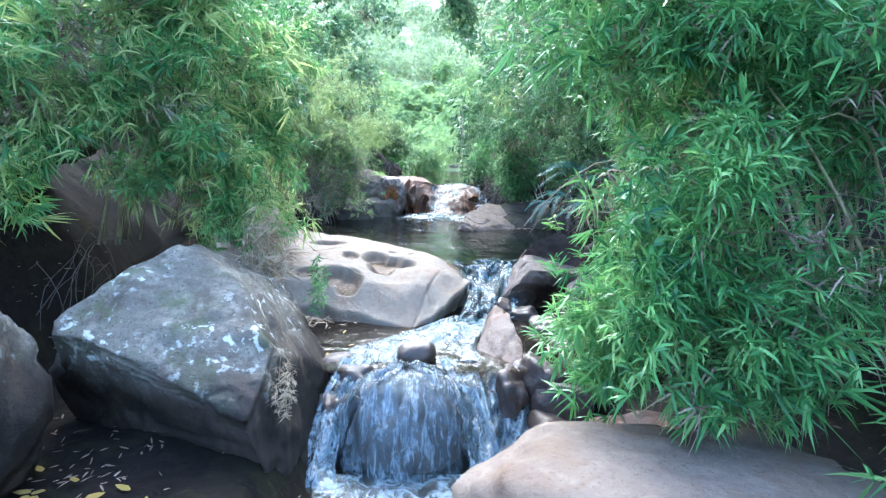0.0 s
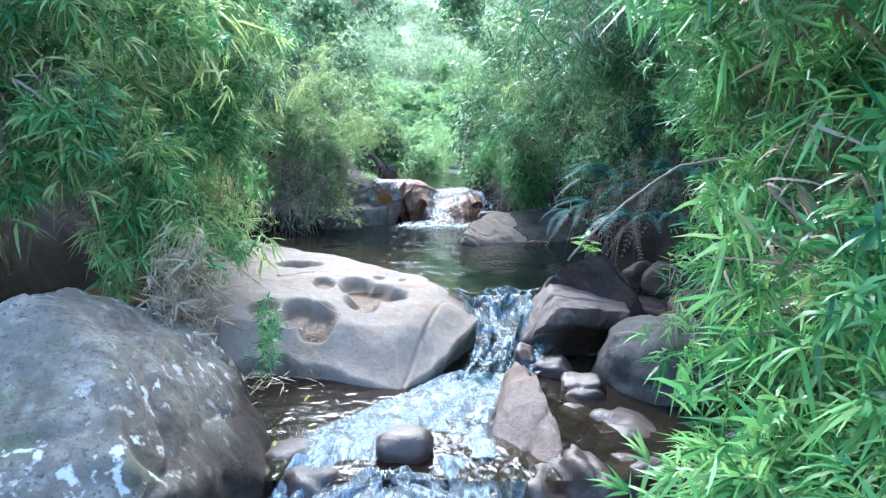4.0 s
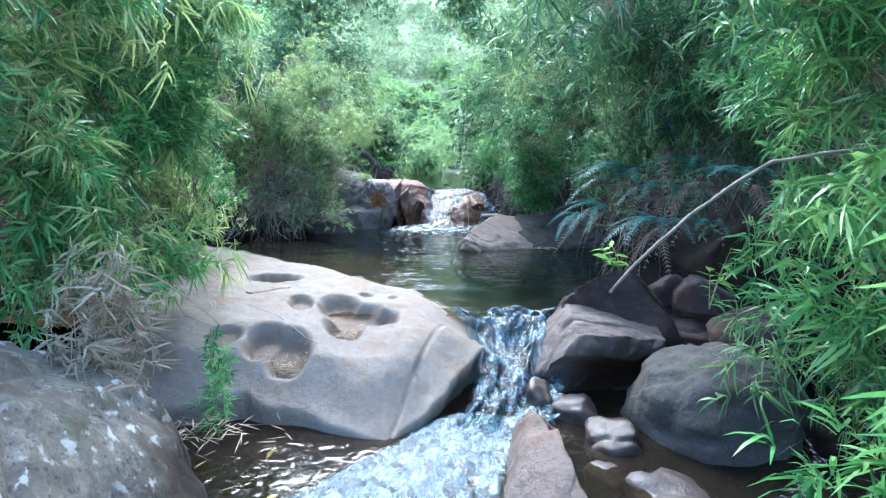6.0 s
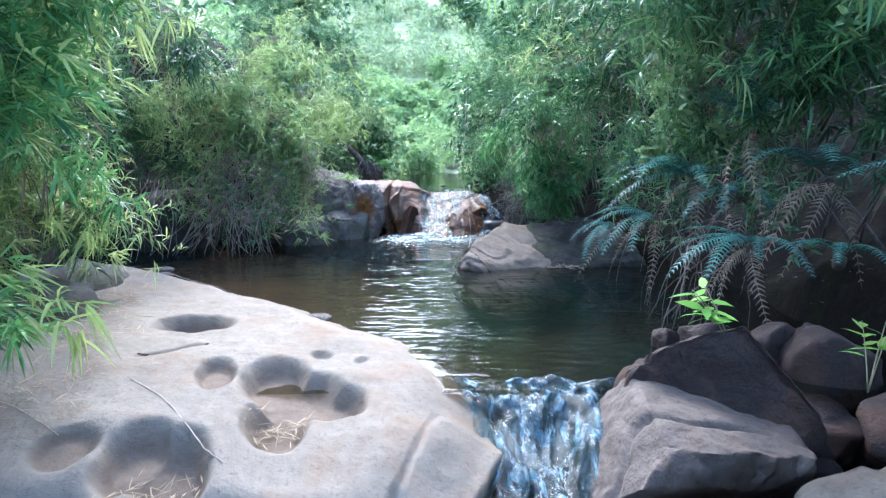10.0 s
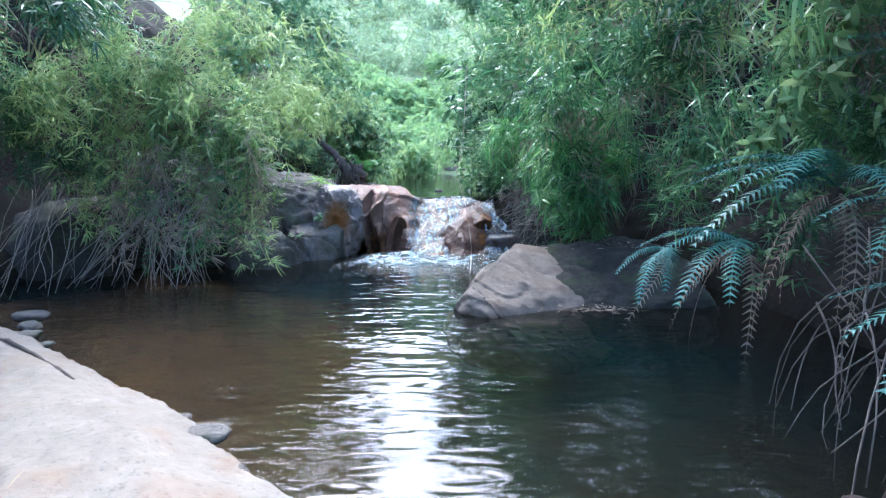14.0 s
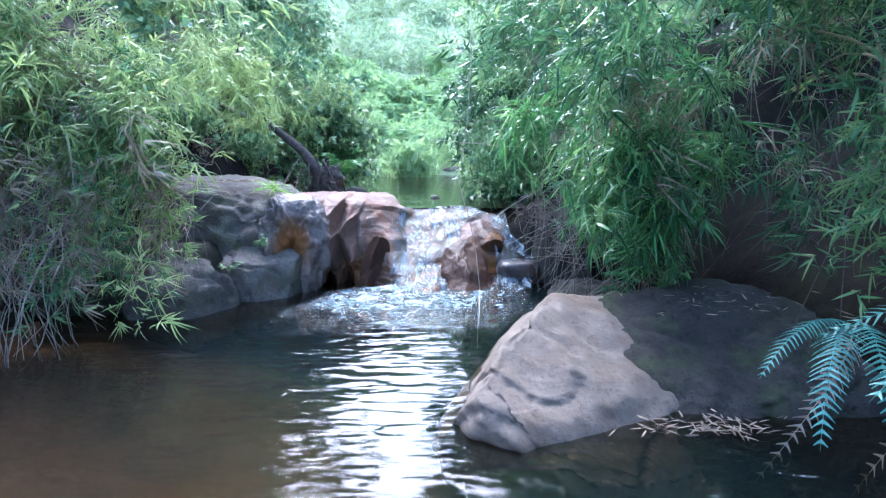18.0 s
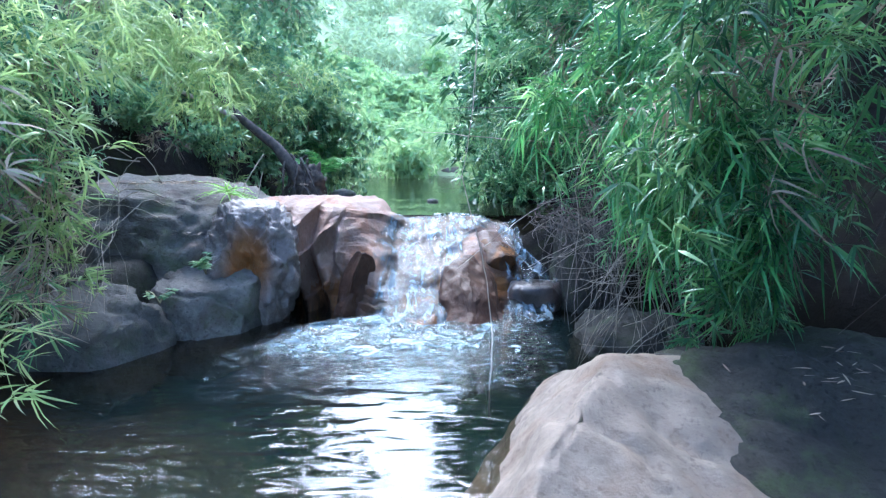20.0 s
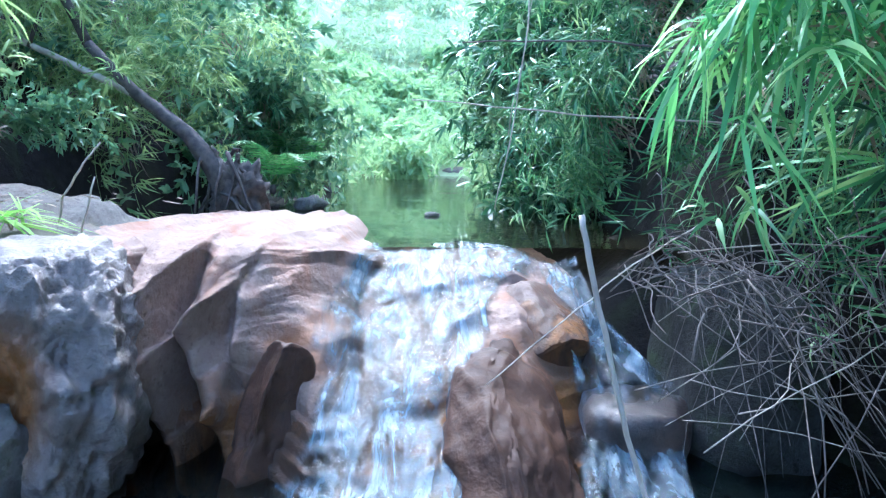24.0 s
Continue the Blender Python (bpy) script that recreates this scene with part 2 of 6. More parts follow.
# bank rock with the shade of overhanging leaves put into its colour
SHADE_DARK_ROCK = rock_mat("shaded_rock", (0.075, 0.068, 0.056), (0.042, 0.038, 0.032), (0.018, 0.016, 0.014), rough=0.8, stain=(0.035, 0.04, 0.018), stain_amount=0.6, moss=0.4)
RUST_ROCK = rock_mat("rust_rock", (0.10, 0.048, 0.024), (0.062, 0.032, 0.02), (0.03, 0.019, 0.015), rough=0.5, mottle=0.4, relief=0.7, stain=(0.05, 0.028, 0.02), stain_amount=0.6)
# near-black soil: the shade of the bank's recesses is put into its colour
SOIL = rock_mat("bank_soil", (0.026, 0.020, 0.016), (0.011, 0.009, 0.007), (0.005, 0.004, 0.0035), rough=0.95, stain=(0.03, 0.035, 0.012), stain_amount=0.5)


def soil_and_grass():
    m = SOIL
    n, l = m.node_tree.nodes, m.node_tree.links
    p = n["Principled BSDF"]
    soil = p.inputs["Base Color"].links[0].from_socket
    v = coords(n, l)
    # hillside grass is kept pale: haze and sun are in its colour
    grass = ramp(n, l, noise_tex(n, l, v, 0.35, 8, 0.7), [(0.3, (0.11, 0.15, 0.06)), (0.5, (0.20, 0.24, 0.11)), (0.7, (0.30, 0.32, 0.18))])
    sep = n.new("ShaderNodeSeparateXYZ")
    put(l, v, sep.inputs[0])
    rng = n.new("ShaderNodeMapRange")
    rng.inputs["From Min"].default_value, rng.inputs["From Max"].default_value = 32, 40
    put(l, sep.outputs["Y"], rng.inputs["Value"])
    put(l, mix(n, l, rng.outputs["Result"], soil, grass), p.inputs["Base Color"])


soil_and_grass()
POOL = still_water("pool_water", (0.62, 0.56, 0.45), ((0.03, 0.026, 0.018), (0.012, 0.034, 0.036)), 0.17, (3.6, 10), 0.32)
SAND = rock_mat("pool_sand", (0.20, 0.125, 0.072), (0.15, 0.092, 0.053), (0.085, 0.054, 0.033), mottle=0.35, relief=0.5, stain=(0.06, 0.045, 0.03), stain_amount=0.7)
UPPER = still_water("upper_pool_water", (0.5, 0.48, 0.36), ((0.03, 0.026, 0.013), (0.02, 0.03, 0.017)), 0.5, (3, 7), 0.08)
LOWER = still_water("stream_water", (0.55, 0.48, 0.38), ((0.04, 0.03, 0.02), (0.03, 0.026, 0.02)), 0.35, (9, 9), 0.6, 0.05)
FALL = white_water("falling_water", (9, 2.6, 3.6), 0.42, 0.70, (0.11, 0.145, 0.165), (0.62, 0.62, 0.58), 0.04)
DOME = white_water("veil_water", (17, 7, 4.5), 0.40, 0.66, (0.10, 0.135, 0.165))
RAPID = white_water("rapid_water", (17, 8.0, 10), 0.34, 0.62, (0.10, 0.165, 0.21))
SPILL = white_water("spilling_water", (13, 6.0, 8), 0.43, 0.66, (0.06, 0.15, 0.19), (0.42, 0.56, 0.58))
CHURN = white_water("churned_foam", (8, 7, 7), 0.42, 0.68, (0.20, 0.29, 0.33))
FOAM = white_water("foam", (9, 17, 8), 0.55, 0.72, (0.13, 0.22, 0.26))
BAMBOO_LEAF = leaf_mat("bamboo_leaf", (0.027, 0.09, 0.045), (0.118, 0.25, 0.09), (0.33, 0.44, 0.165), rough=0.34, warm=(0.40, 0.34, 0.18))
# bamboo leaf again, with the bank's shade put into its colour
SHADE_LEAF = leaf_mat("shade_bamboo_leaf", (0.014, 0.05, 0.024), (0.05, 0.125, 0.05), (0.14, 0.235, 0.085), rough=0.32, warm=(0.22, 0.17, 0.10))
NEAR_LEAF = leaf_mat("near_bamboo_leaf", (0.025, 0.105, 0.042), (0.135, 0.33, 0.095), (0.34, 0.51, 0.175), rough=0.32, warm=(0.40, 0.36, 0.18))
# bamboo leaf again, its paler yellow-green standing in for sunlight
BRIGHT_LEAF = leaf_mat("sunlit_bamboo_leaf", (0.16, 0.25, 0.085), (0.34, 0.44, 0.15), (0.53, 0.58, 0.24), rough=0.4, through_light=0.48, warm=(0.45, 0.42, 0.24))
SHRUB_LEAF = leaf_mat("shrub_leaf", (0.075, 0.165, 0.085), (0.19, 0.31, 0.14), (0.36, 0.45, 0.20))
# distant leaves lightened in colour to stand in for haze
FAR_LEAF = leaf_mat("hazy_far_leaf", (0.12, 0.22, 0.085), (0.22, 0.33, 0.13), (0.33, 0.42, 0.18), rough=0.6)
GREEN_FERN = leaf_mat("green_fern_leaf", (0.06, 0.19, 0.05), (0.13, 0.32, 0.08), (0.22, 0.42, 0.12), rough=0.4, through_light=0.35)
FERN_LEAF = leaf_mat("fern_leaf", (0.025, 0.095, 0.073), (0.048, 0.165, 0.135), (0.10, 0.27, 0.225), rough=0.5, through_light=0.25)
# paler still: the hill's haze and sunlight are painted into the leaf
HILL_LEAF = leaf_mat("hazy_hill_leaf", (0.20, 0.27, 0.14), (0.29, 0.37, 0.20), (0.38, 0.44, 0.26), rough=0.7)
STRAW = leaf_mat("dry_bamboo_leaf", (0.22, 0.165, 0.105), (0.34, 0.27, 0.175), (0.48, 0.40, 0.28), rough=0.7, through_light=0.2)
DEAD_FROND = leaf_mat("dead_frond", (0.11, 0.078, 0.055), (0.235, 0.172, 0.122), (0.38, 0.305, 0.225), rough=0.8, through_light=0.1)
SCRAP = leaf_mat("leaf_scraps", (0.05, 0.034, 0.024), (0.12, 0.085, 0.06), (0.27, 0.21, 0.15), rough=0.8, through_light=0.1)
YELLOW_LEAF = leaf_mat("yellow_leaf", (0.33, 0.22, 0.06), (0.42, 0.32, 0.07), (0.34, 0.26, 0.13), rough=0.5)
LIME_LEAF = leaf_mat("lime_leaf", (0.14, 0.34, 0.05), (0.26, 0.48, 0.08), (0.34, 0.53, 0.12), rough=0.6)
CULM = plain_mat("culm_bark", (0.20, 0.17, 0.08), (0.38, 0.33, 0.18), 14, 0.5)
TWIG = plain_mat("grey_twig", (0.055, 0.043, 0.035), (0.15, 0.12, 0.098), 25, 0.85)
ROOT = plain_mat("grey_root", (0.15, 0.12, 0.09), (0.33, 0.28, 0.22), 25, 0.85)
PALE_TWIG = plain_mat("pale_twig", (0.27, 0.22, 0.165), (0.44, 0.37, 0.29), 25, 0.8)
BARK = plain_mat("dark_bark", (0.03, 0.024, 0.019), (0.10, 0.077, 0.06), 18, 0.9, 0.01)


# ---- building helpers ----
def quick_mesh(name, verts, quads, mat, smooth=True):
    """A mesh of quads (rows with the last index repeated are triangles) from arrays."""
    me = bpy.data.meshes.new(name)
    verts, quads = np.asarray(verts, dtype=np.float32), np.asarray(quads)
    tri_mask = quads[:, 2] == quads[:, 3]
    counts = np.where(tri_mask, 3, 4)
    keep = np.ones(quads.shape, dtype=bool)
    keep[:, 3] = ~tri_mask
    loops = quads[keep].astype(np.int32)
    starts = np.concatenate(([0], np.cumsum(counts)[:-1])).astype(np.int32)
    me.vertices.add(len(verts))
    me.vertices.foreach_set("co", verts.ravel())
    me.loops.add(len(loops))
    me.loops.foreach_set("vertex_index", loops)
    me.polygons.add(len(counts))
    me.polygons.foreach_set("loop_start", starts)
    me.polygons.foreach_set("use_smooth", np.full(len(counts), smooth))
    me.materials.append(mat)
    me.update(calc_edges=True)
    me.validate()
    return me


def part(name, data, parent, world_m=None, label=""):
    """One mesh object under a thing or a part; world_m is its place in the world."""
    ob = new(name, data)
    ob.parent = parent
    base = parent.matrix_basis if parent.parent is None else parent.parent.matrix_basis @ parent.matrix_basis
    ob.matrix_basis = base.inverted() @ (world_m if world_m is not None else Matrix.Identity(4))
    if label:
        ob["label"] = label
    return ob


def thing(name, at, label, category, group="", kind=""):
    ob = new(name)
    ob.empty_display_size = 0.1
    ob.matrix_basis = Matrix.Translation(at)
    return tagged(ob, label, category, group, kind)


def grid_faces(nu, nv):
    i = np.arange((nu - 1) * (nv - 1))
    u, v = i // (nv - 1), i % (nv - 1)
    a = u * nv + v
    return np.stack([a, a + nv, a + nv + 1, a + 1], axis=1)


def smooth01(x):
    x = np.clip(x, 0, 1)
    return x * x * (3 - 2 * x)


def lattice_noise(x, y, scale, seed=0):
    """Smooth value noise on arrays, about -1 to 1."""
    x, y = np.asarray(x) * scale, np.asarray(y) * scale
    xi, yi = np.floor(x).astype(int), np.floor(y).astype(int)
    fx, fy = smooth01(x - xi), smooth01(y - yi)

    def h(a, b):
        n = np.sin(a * 127.1 + b * 311.7 + seed * 74.7) * 43758.5453
        return (n - np.floor(n)) * 2 - 1
    top = h(xi, yi) * (1 - fx) + h(xi + 1, yi) * fx
    low = h(xi, yi + 1) * (1 - fx) + h(xi + 1, yi + 1) * fx
    return top * (1 - fy) + low * fy


def many_noise(x, y, scale, octaves=4, seed=0):
    total = 0
    for k in range(octaves):
        total = total + lattice_noise(x, y, scale * 2 ** k, seed + k) * 0.5 ** k
    return total


def tube_arrays(points, radii, sides=6):
    pts = [Vector(p) for p in points]
    verts, quads = [], []
    up = Vector((0.31, 0.17, 0.93))
    for i, p in enumerate(pts):
        d = (pts[min(i + 1, len(pts) - 1)] - pts[max(i - 1, 0)]).normalized()
        a = d.cross(up)
        if a.length < 0.05:
            a = d.cross(Vector((1, 0, 0)))
        a.normalize()
        b = d.cross(a)
        for k in range(sides):
            w = 2 * math.pi * k / sides
            verts.append(p + (a * math.cos(w) + b * math.sin(w)) * radii[i])
    for i in range(len(pts) - 1):
        for k in range(sides):
            k2 = (k + 1) % sides
            quads.append((i * sides + k, i * sides + k2, (i + 1) * sides + k2, (i + 1) * sides + k))
    n = len(pts)
    for ring in (0, n - 1):
        verts.append(pts[ring])
        c = len(verts) - 1
        for k in range(sides):
            t = (c, ring * sides + (k + 1) % sides, ring * sides + k)
            t = t if ring == 0 else (c, t[2], t[1])
            quads.append((*t, t[2]))
    return [tuple(v) for v in verts], quads


def tube(name, points, radii, mat, sides=6):
    v, q = tube_arrays(points, radii, sides)
    return quick_mesh(name, v, q, mat)


def bend(a, b, sag, n=8, wobble=0.0, rng=random):
    """Points along a sagging or arching line from a to b."""
    a, b = Vector(a), Vector(b)
    waves = [Vector((rng.uniform(-1, 1), rng.uniform(-1, 1), rng.uniform(-1, 1))) * wobble for k in range(3)]
    out = []
    for i in range(n):
        t = i / (n - 1)
        p = a.lerp(b, t) + Vector((0, 0, sag * 4 * t * (1 - t)))
        for k, w in enumerate(waves):
            p += w * math.sin(math.pi * (k + 1) * t) * (1.4 - 0.4 * k)
        out.append(p)
    return out


# ---- rocks ----
def rock_mesh(name, radii, mat, seed, detail=4, rough=0.16, freq=1.3, cuts=(), fine=0.03, hollow=(), planes=()):
    bm = bmesh.new()
    bmesh.ops.create_icosphere(bm, subdivisions=detail, radius=1)
    off = Vector((seed * 3.7, seed * 1.9, seed * 5.3))
    r = Vector(radii)
    inner = []
    for v in bm.verts:
        p = v.co.copy()
        # squarish body rather than a ball
        q = Vector((abs(c) ** 0.8 * (1 if c > 0 else -1) for c in p))
        w = 1 + rough * noise.fractal(q * freq + off, 1.0, 2.0, 3) + fine * noise.fractal(q * freq * 5 + off, 0.9, 2.0, 3)
        q = q * w
        for nx, ny, nz, o, hard in cuts:
            c = Vector((nx, ny, nz)).normalized()
            d = q.dot(c) - o
            if d > 0:
                q = q - c * d * hard
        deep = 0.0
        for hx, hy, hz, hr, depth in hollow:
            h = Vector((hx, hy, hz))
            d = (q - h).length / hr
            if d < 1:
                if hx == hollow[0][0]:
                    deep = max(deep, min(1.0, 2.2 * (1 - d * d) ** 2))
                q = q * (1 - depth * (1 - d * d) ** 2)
        q = Vector((q.x * r.x, q.y * r.y, q.z * r.z))
        for nx, ny, nz, px, py, pz, hard in planes:
            c = Vector((nx, ny, nz)).normalized()
            d = (q - Vector((px, py, pz))).dot(c) + 0.04 * noise.fractal(q * 2.2 + off, 0.8, 2.0, 4)
            if d > 0:
                q = q - c * d * hard
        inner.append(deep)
        crack = abs(noise.noise(q * 1.6 + off * 1.3))
        q = q - q.normalized() * 0.035 * math.exp(-(crack / 0.035) ** 2)
        v.co = q + q.normalized() * 0.006 * noise.fractal(q * 7 + off, 0.8, 2.0, 4)
    me = bpy.data.meshes.new(name)
    bm.to_mesh(me)
    bm.free()
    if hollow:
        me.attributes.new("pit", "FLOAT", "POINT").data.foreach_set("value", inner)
    me.materials.append(mat)
    me.polygons.foreach_set("use_smooth", [True] * len(me.polygons))
    return me


def facet(at, a, b, c, hard=0.92):
    """A cutting plane through three places in the world, for a rock that stands unturned at that place."""
    a, b, c, o = Vector(a), Vector(b), Vector(c), Vector(at)
    n = (b - a).cross(c - a).normalized()
    if n.dot(a - o) < 0:
        n = -n
    return (*n, *(a - o), hard)


def rock(name, at, radii, mat, label, seed, turn=(0, 0, 0), group="", **shape):
    ob = new(name, rock_mesh(name, radii, mat, seed, **shape))
    ob.matrix_basis = pose(*at, *turn)
    return tagged(ob, label, "rock", group)


# ---- ground ----
LINE_Y = (-400, -8, 2, 4, 6, 7.5, 9, 10.5, 12, 13.5, 15, 17, 22, 30, 40, 60, 400)
LEFT_X = (-4, -3.6, -3.4, -3.5, -3.3, -3.7, -4.0, -4.3, -4.3, -3.3, -2.5, -2.3, -2.2, -3.6, -5, -9, -40)
RIGHT_X = (3, 2.8, 2.6, 2.5, 2.6, 2.7, 2.5, 2.5, 2.5, 2.0, 1.5, 1.6, 1.9, 2.5, 4, 9, 40)
BED_Y = (-400, -8, 3.9, 4.6, 5.6, 7.0, 7.8, 10, 12, 14.6, 15.2, 15.9, 24, 30, 36, 45, 70, 110, 180, 400)
BED_Z = (-8, -2.0, -1.55, -0.95, -0.75, -0.8, -0.75, -1.2, -1.3, -0.9, -0.4, 0.3, 0.4, 0.45, 0.5, 0.7, 8, 26, 55, 120)


def ground_z(x, y):
    left, right = np.interp(y, LINE_Y, LEFT_X), np.interp(y, LINE_Y, RIGHT_X)
    z = np.interp(y, BED_Y, BED_Z)
    u = np.maximum(np.maximum(left - x, x - right), 0)
    rise = 1.1 * smooth01(u / 0.7) + np.maximum(u - 0.35, 0) * 0.8
    rise = np.where(rise > 9, 9 + (rise - 9) * 0.35, rise)
    inner = np.maximum(0, 0.8 - np.minimum(x - left, right - x)) * 0.5 * (u <= 0)
    z = z + rise + inner
    bench = -0.62 - 0.9 * smooth01((np.minimum(x + 1.25, 1.55 - x)) / 0.5)
    z = np.where(y < 5.5, np.maximum(z, bench), z)
    z = z + 0.09 * many_noise(x, y, 0.9, 4) * (0.4 + np.minimum(u, 3)) + 0.05 * many_noise(x, y, 2.7, 3, 9)
    return z


def spread(lo, hi, near_lo, near_hi, step, grow=1.12):
    inner = list(np.arange(near_lo, near_hi, step))
    s, p = step, near_hi
    while p < hi:
        inner.append(p)
        s *= grow
        p += s
    inner.append(hi)
    s, p = step, near_lo - step
    outer = []
    while p > lo:
        outer.append(p)
        s *= grow
        p -= s
    outer.append(lo)
    return np.array(outer[::-1] + inner)


gx, gy = spread(-400, 400, -6, 5, 0.1), spread(-400, 400, 0, 22, 0.12)
GX, GY = np.meshgrid(gx, gy, indexing="ij")
GZ = ground_z(GX, GY)
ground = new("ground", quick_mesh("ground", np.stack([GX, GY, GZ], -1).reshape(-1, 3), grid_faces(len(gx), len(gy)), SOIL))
tagged(ground, "damp soil of a steep wooded stream valley, darkened as if shaded", "ground", kind="structure")


# ---- water ----
def sheet(name, x0, x1, y0, y1, z, step, mat, label):
    xs, ys = np.arange(x0, x1 + step, step), np.arange(y0, y1 + step, step)
    X, Y = np.meshgrid(xs, ys, indexing="ij")
    Z = z + 0.006 * many_noise(X, Y, 2.0, 3, 5)
    ob = new(name, quick_mesh(name, np.stack([X, Y, Z], -1).reshape(-1, 3), grid_faces(len(xs), len(ys)), mat))
    return tagged(ob, label, "water", kind="structure")


sheet("water_pool", -5.6, 3.6, 7.45, 15.5, 0.0, 0.1, POOL, "still brown-green pool water mirroring the bright sky")
sheet("water_upper_pool", -5.6, 4.6, 16.44, 47.0, 0.72, 0.2, UPPER, "calm upper pool above the small waterfall")
sheet("water_stream", -3.0, 2.4, 4.75, 7.4, -0.45, 0.08, LOWER, "shallow dark stream water with flecks of foam")
sheet("water_lowest", -2.0, 2.2, 0.5, 4.5, -1.05, 0.1, LOWER, "churned water below the lowest drop")


def deep_dimmed(m):
    """Paints deep, shaded water's dimness into the sand's colour, with a ragged margin."""
    n, l = m.node_tree.nodes, m.node_tree.links
    p = n["Principled BSDF"]
    sand = p.inputs["Base Color"].links[0].from_socket
    v = coords(n, l)
    sep = n.new("ShaderNodeSeparateXYZ")
    put(l, v, sep.inputs[0])
    far = n.new("ShaderNodeMath")
    far.operation = "MULTIPLY_ADD"
    put(l, sep.outputs["Y"], far.inputs[0])
    far.inputs[1].default_value = 0.22
    put(l, sep.outputs["X"], far.inputs[2])
    ragged = n.new("ShaderNodeMath")
    ragged.operation = "MULTIPLY_ADD"
    put(l, noise_tex(n, l, v, 0.9, 6, 0.65, 0.5), ragged.inputs[0])
    ragged.inputs[1].default_value = 2.6
    put(l, far.outputs[0], ragged.inputs[2])
    over = n.new("ShaderNodeMapRange")
    over.inputs["From Min"].default_value, over.inputs["From Max"].default_value = 1.6, 4.2
    put(l, ragged.outputs[0], over.inputs["Value"])
    put(l, mix(n, l, over.outputs["Result"], sand, (0.018, 0.021, 0.018)), p.inputs["Base Color"])


def pool_bed():
    xs, ys = np.arange(-5.4, 3.4, 0.1), np.arange(7.75, 15.3, 0.1)
    X, Y = np.meshgrid(xs, ys, indexing="ij")
    Z = -0.16 - 0.5 * smooth01((X + 1.9 + 0.2 * (Y - 8.5)) / 2.6) + 0.05 * many_noise(X, Y, 0.9, 5, 41)
    ob = new("pool_bed", quick_mesh("pool_bed", np.stack([X, Y, Z], -1).reshape(-1, 3), grid_faces(len(xs), len(ys)), SAND))
    return tagged(ob, "brown sandy pool bed, painted darker on its deep side", "ground", kind="structure")


deep_dimmed(SAND)
pool_bed()


def cover_of(ob, values):
    """How thick the aerated water lies, 0 at its thinning margins."""
    a = ob.data.attributes.new("cover", "FLOAT", "POINT")
    a.data.foreach_set("value", np.asarray(values, dtype=np.float32).ravel())


def flow(name, lines, mat, label, across=24, along=30, rough=0.02, seed=1, lift=0.0, ragged=0.0, margin=0.12):
    """A skin of running water through cross lines ((left point), (right point)), bulged and rough."""
    k = len(lines)
    t = np.linspace(0, k - 1, along)
    ends = np.array(lines, dtype=float)
    L = np.stack([np.interp(t, range(k), ends[:, 0, c]) for c in range(3)], -1)
    R = np.stack([np.interp(t, range(k), ends[:, 1, c]) for c in range(3)], -1)
    s = np.linspace(0, 1, across)
    P = L[:, None] * (1 - s)[None, :, None] + R[:, None] * s[None, :, None]
    T = np.broadcast_to(t[:, None], P.shape[:2])
    S = np.broadcast_to(s[None], P.shape[:2])
    w = many_noise(S * 6, T * 0.9, 1.0, 4, seed)
    edge = np.sin(np.pi * S) ** 0.5
    P[..., 2] += rough * w + lift * edge
    P[..., 1] -= rough * 1.2 * w
    ob = new(name, quick_mesh(name, P.reshape(-1, 3), grid_faces(along, across), mat))
    u = T / (k - 1)
    cover_of(ob, np.minimum(1, np.minimum(S, 1 - S) / margin) * (np.minimum(1, u / ragged) if ragged else 1))
    return tagged(ob, label, "water", kind="structure")


# ---- main rocks ----
FLAT_EDGE = [(0.24, 7.62), (0.02, 8.0), (-0.3, 8.38), (-0.72, 8.72), (-1.05, 9.1), (-1.92, 9.78), (-3.0, 10.5), (-3.6, 10.9), (-3.9, 10.0), (-3.4, 8.4),
             (-2.8, 7.2), (-2.2, 6.45), (-1.9, 6.25), (-1.35, 6.42), (-0.9, 6.3), (-0.34, 6.08), (-0.1, 6.3), (0.16, 6.75), (0.33, 7.1)]
# potholes: x, y, half length, half width, turn, depth
HOLES = [(-1.69, 8.28, 0.27, 0.17, -0.05, 0.13), (-1.21, 7.47, 0.10, 0.16, 0.3, 0.07), (-0.88, 7.46, 0.17, 0.22, 0.3, 0.12), (-0.72, 7.32, 0.2, 0.2, -0.3, 0.12), (-0.54, 7.24, 0.18, 0.15, -0.3, 0.12), (-0.76, 7.04, 0.15, 0.21, 0.4, 0.13),
         (-1.13, 6.70, 0.17, 0.22, 0.25, 0.16), (-1.31, 6.78, 0.15, 0.18, 0.2, 0.13), (-1.62, 6.80, 0.13, 0.12, 0.2, 0.05), (-0.69, 7.81, 0.06, 0.07, 0, 0.04), (-0.44, 7.74, 0.04, 0.05, 0, 0.03), (-0.12, 6.53, 0.06, 0.15, 0.1, 0.03),
         (-1.57, 7.76, 0.2, 0.025, 0.6, 0.03)]


FLAT_GRID = []


def flat_z(x, y):
    """Height of the slab's top at a place on it."""
    xs, ys, Z = FLAT_GRID[0]
    i = int(np.clip(np.searchsorted(xs, x), 0, len(xs) - 1))
    j = int(np.clip(np.searchsorted(ys, y), 0, len(ys) - 1))
    return float(Z[i, j])


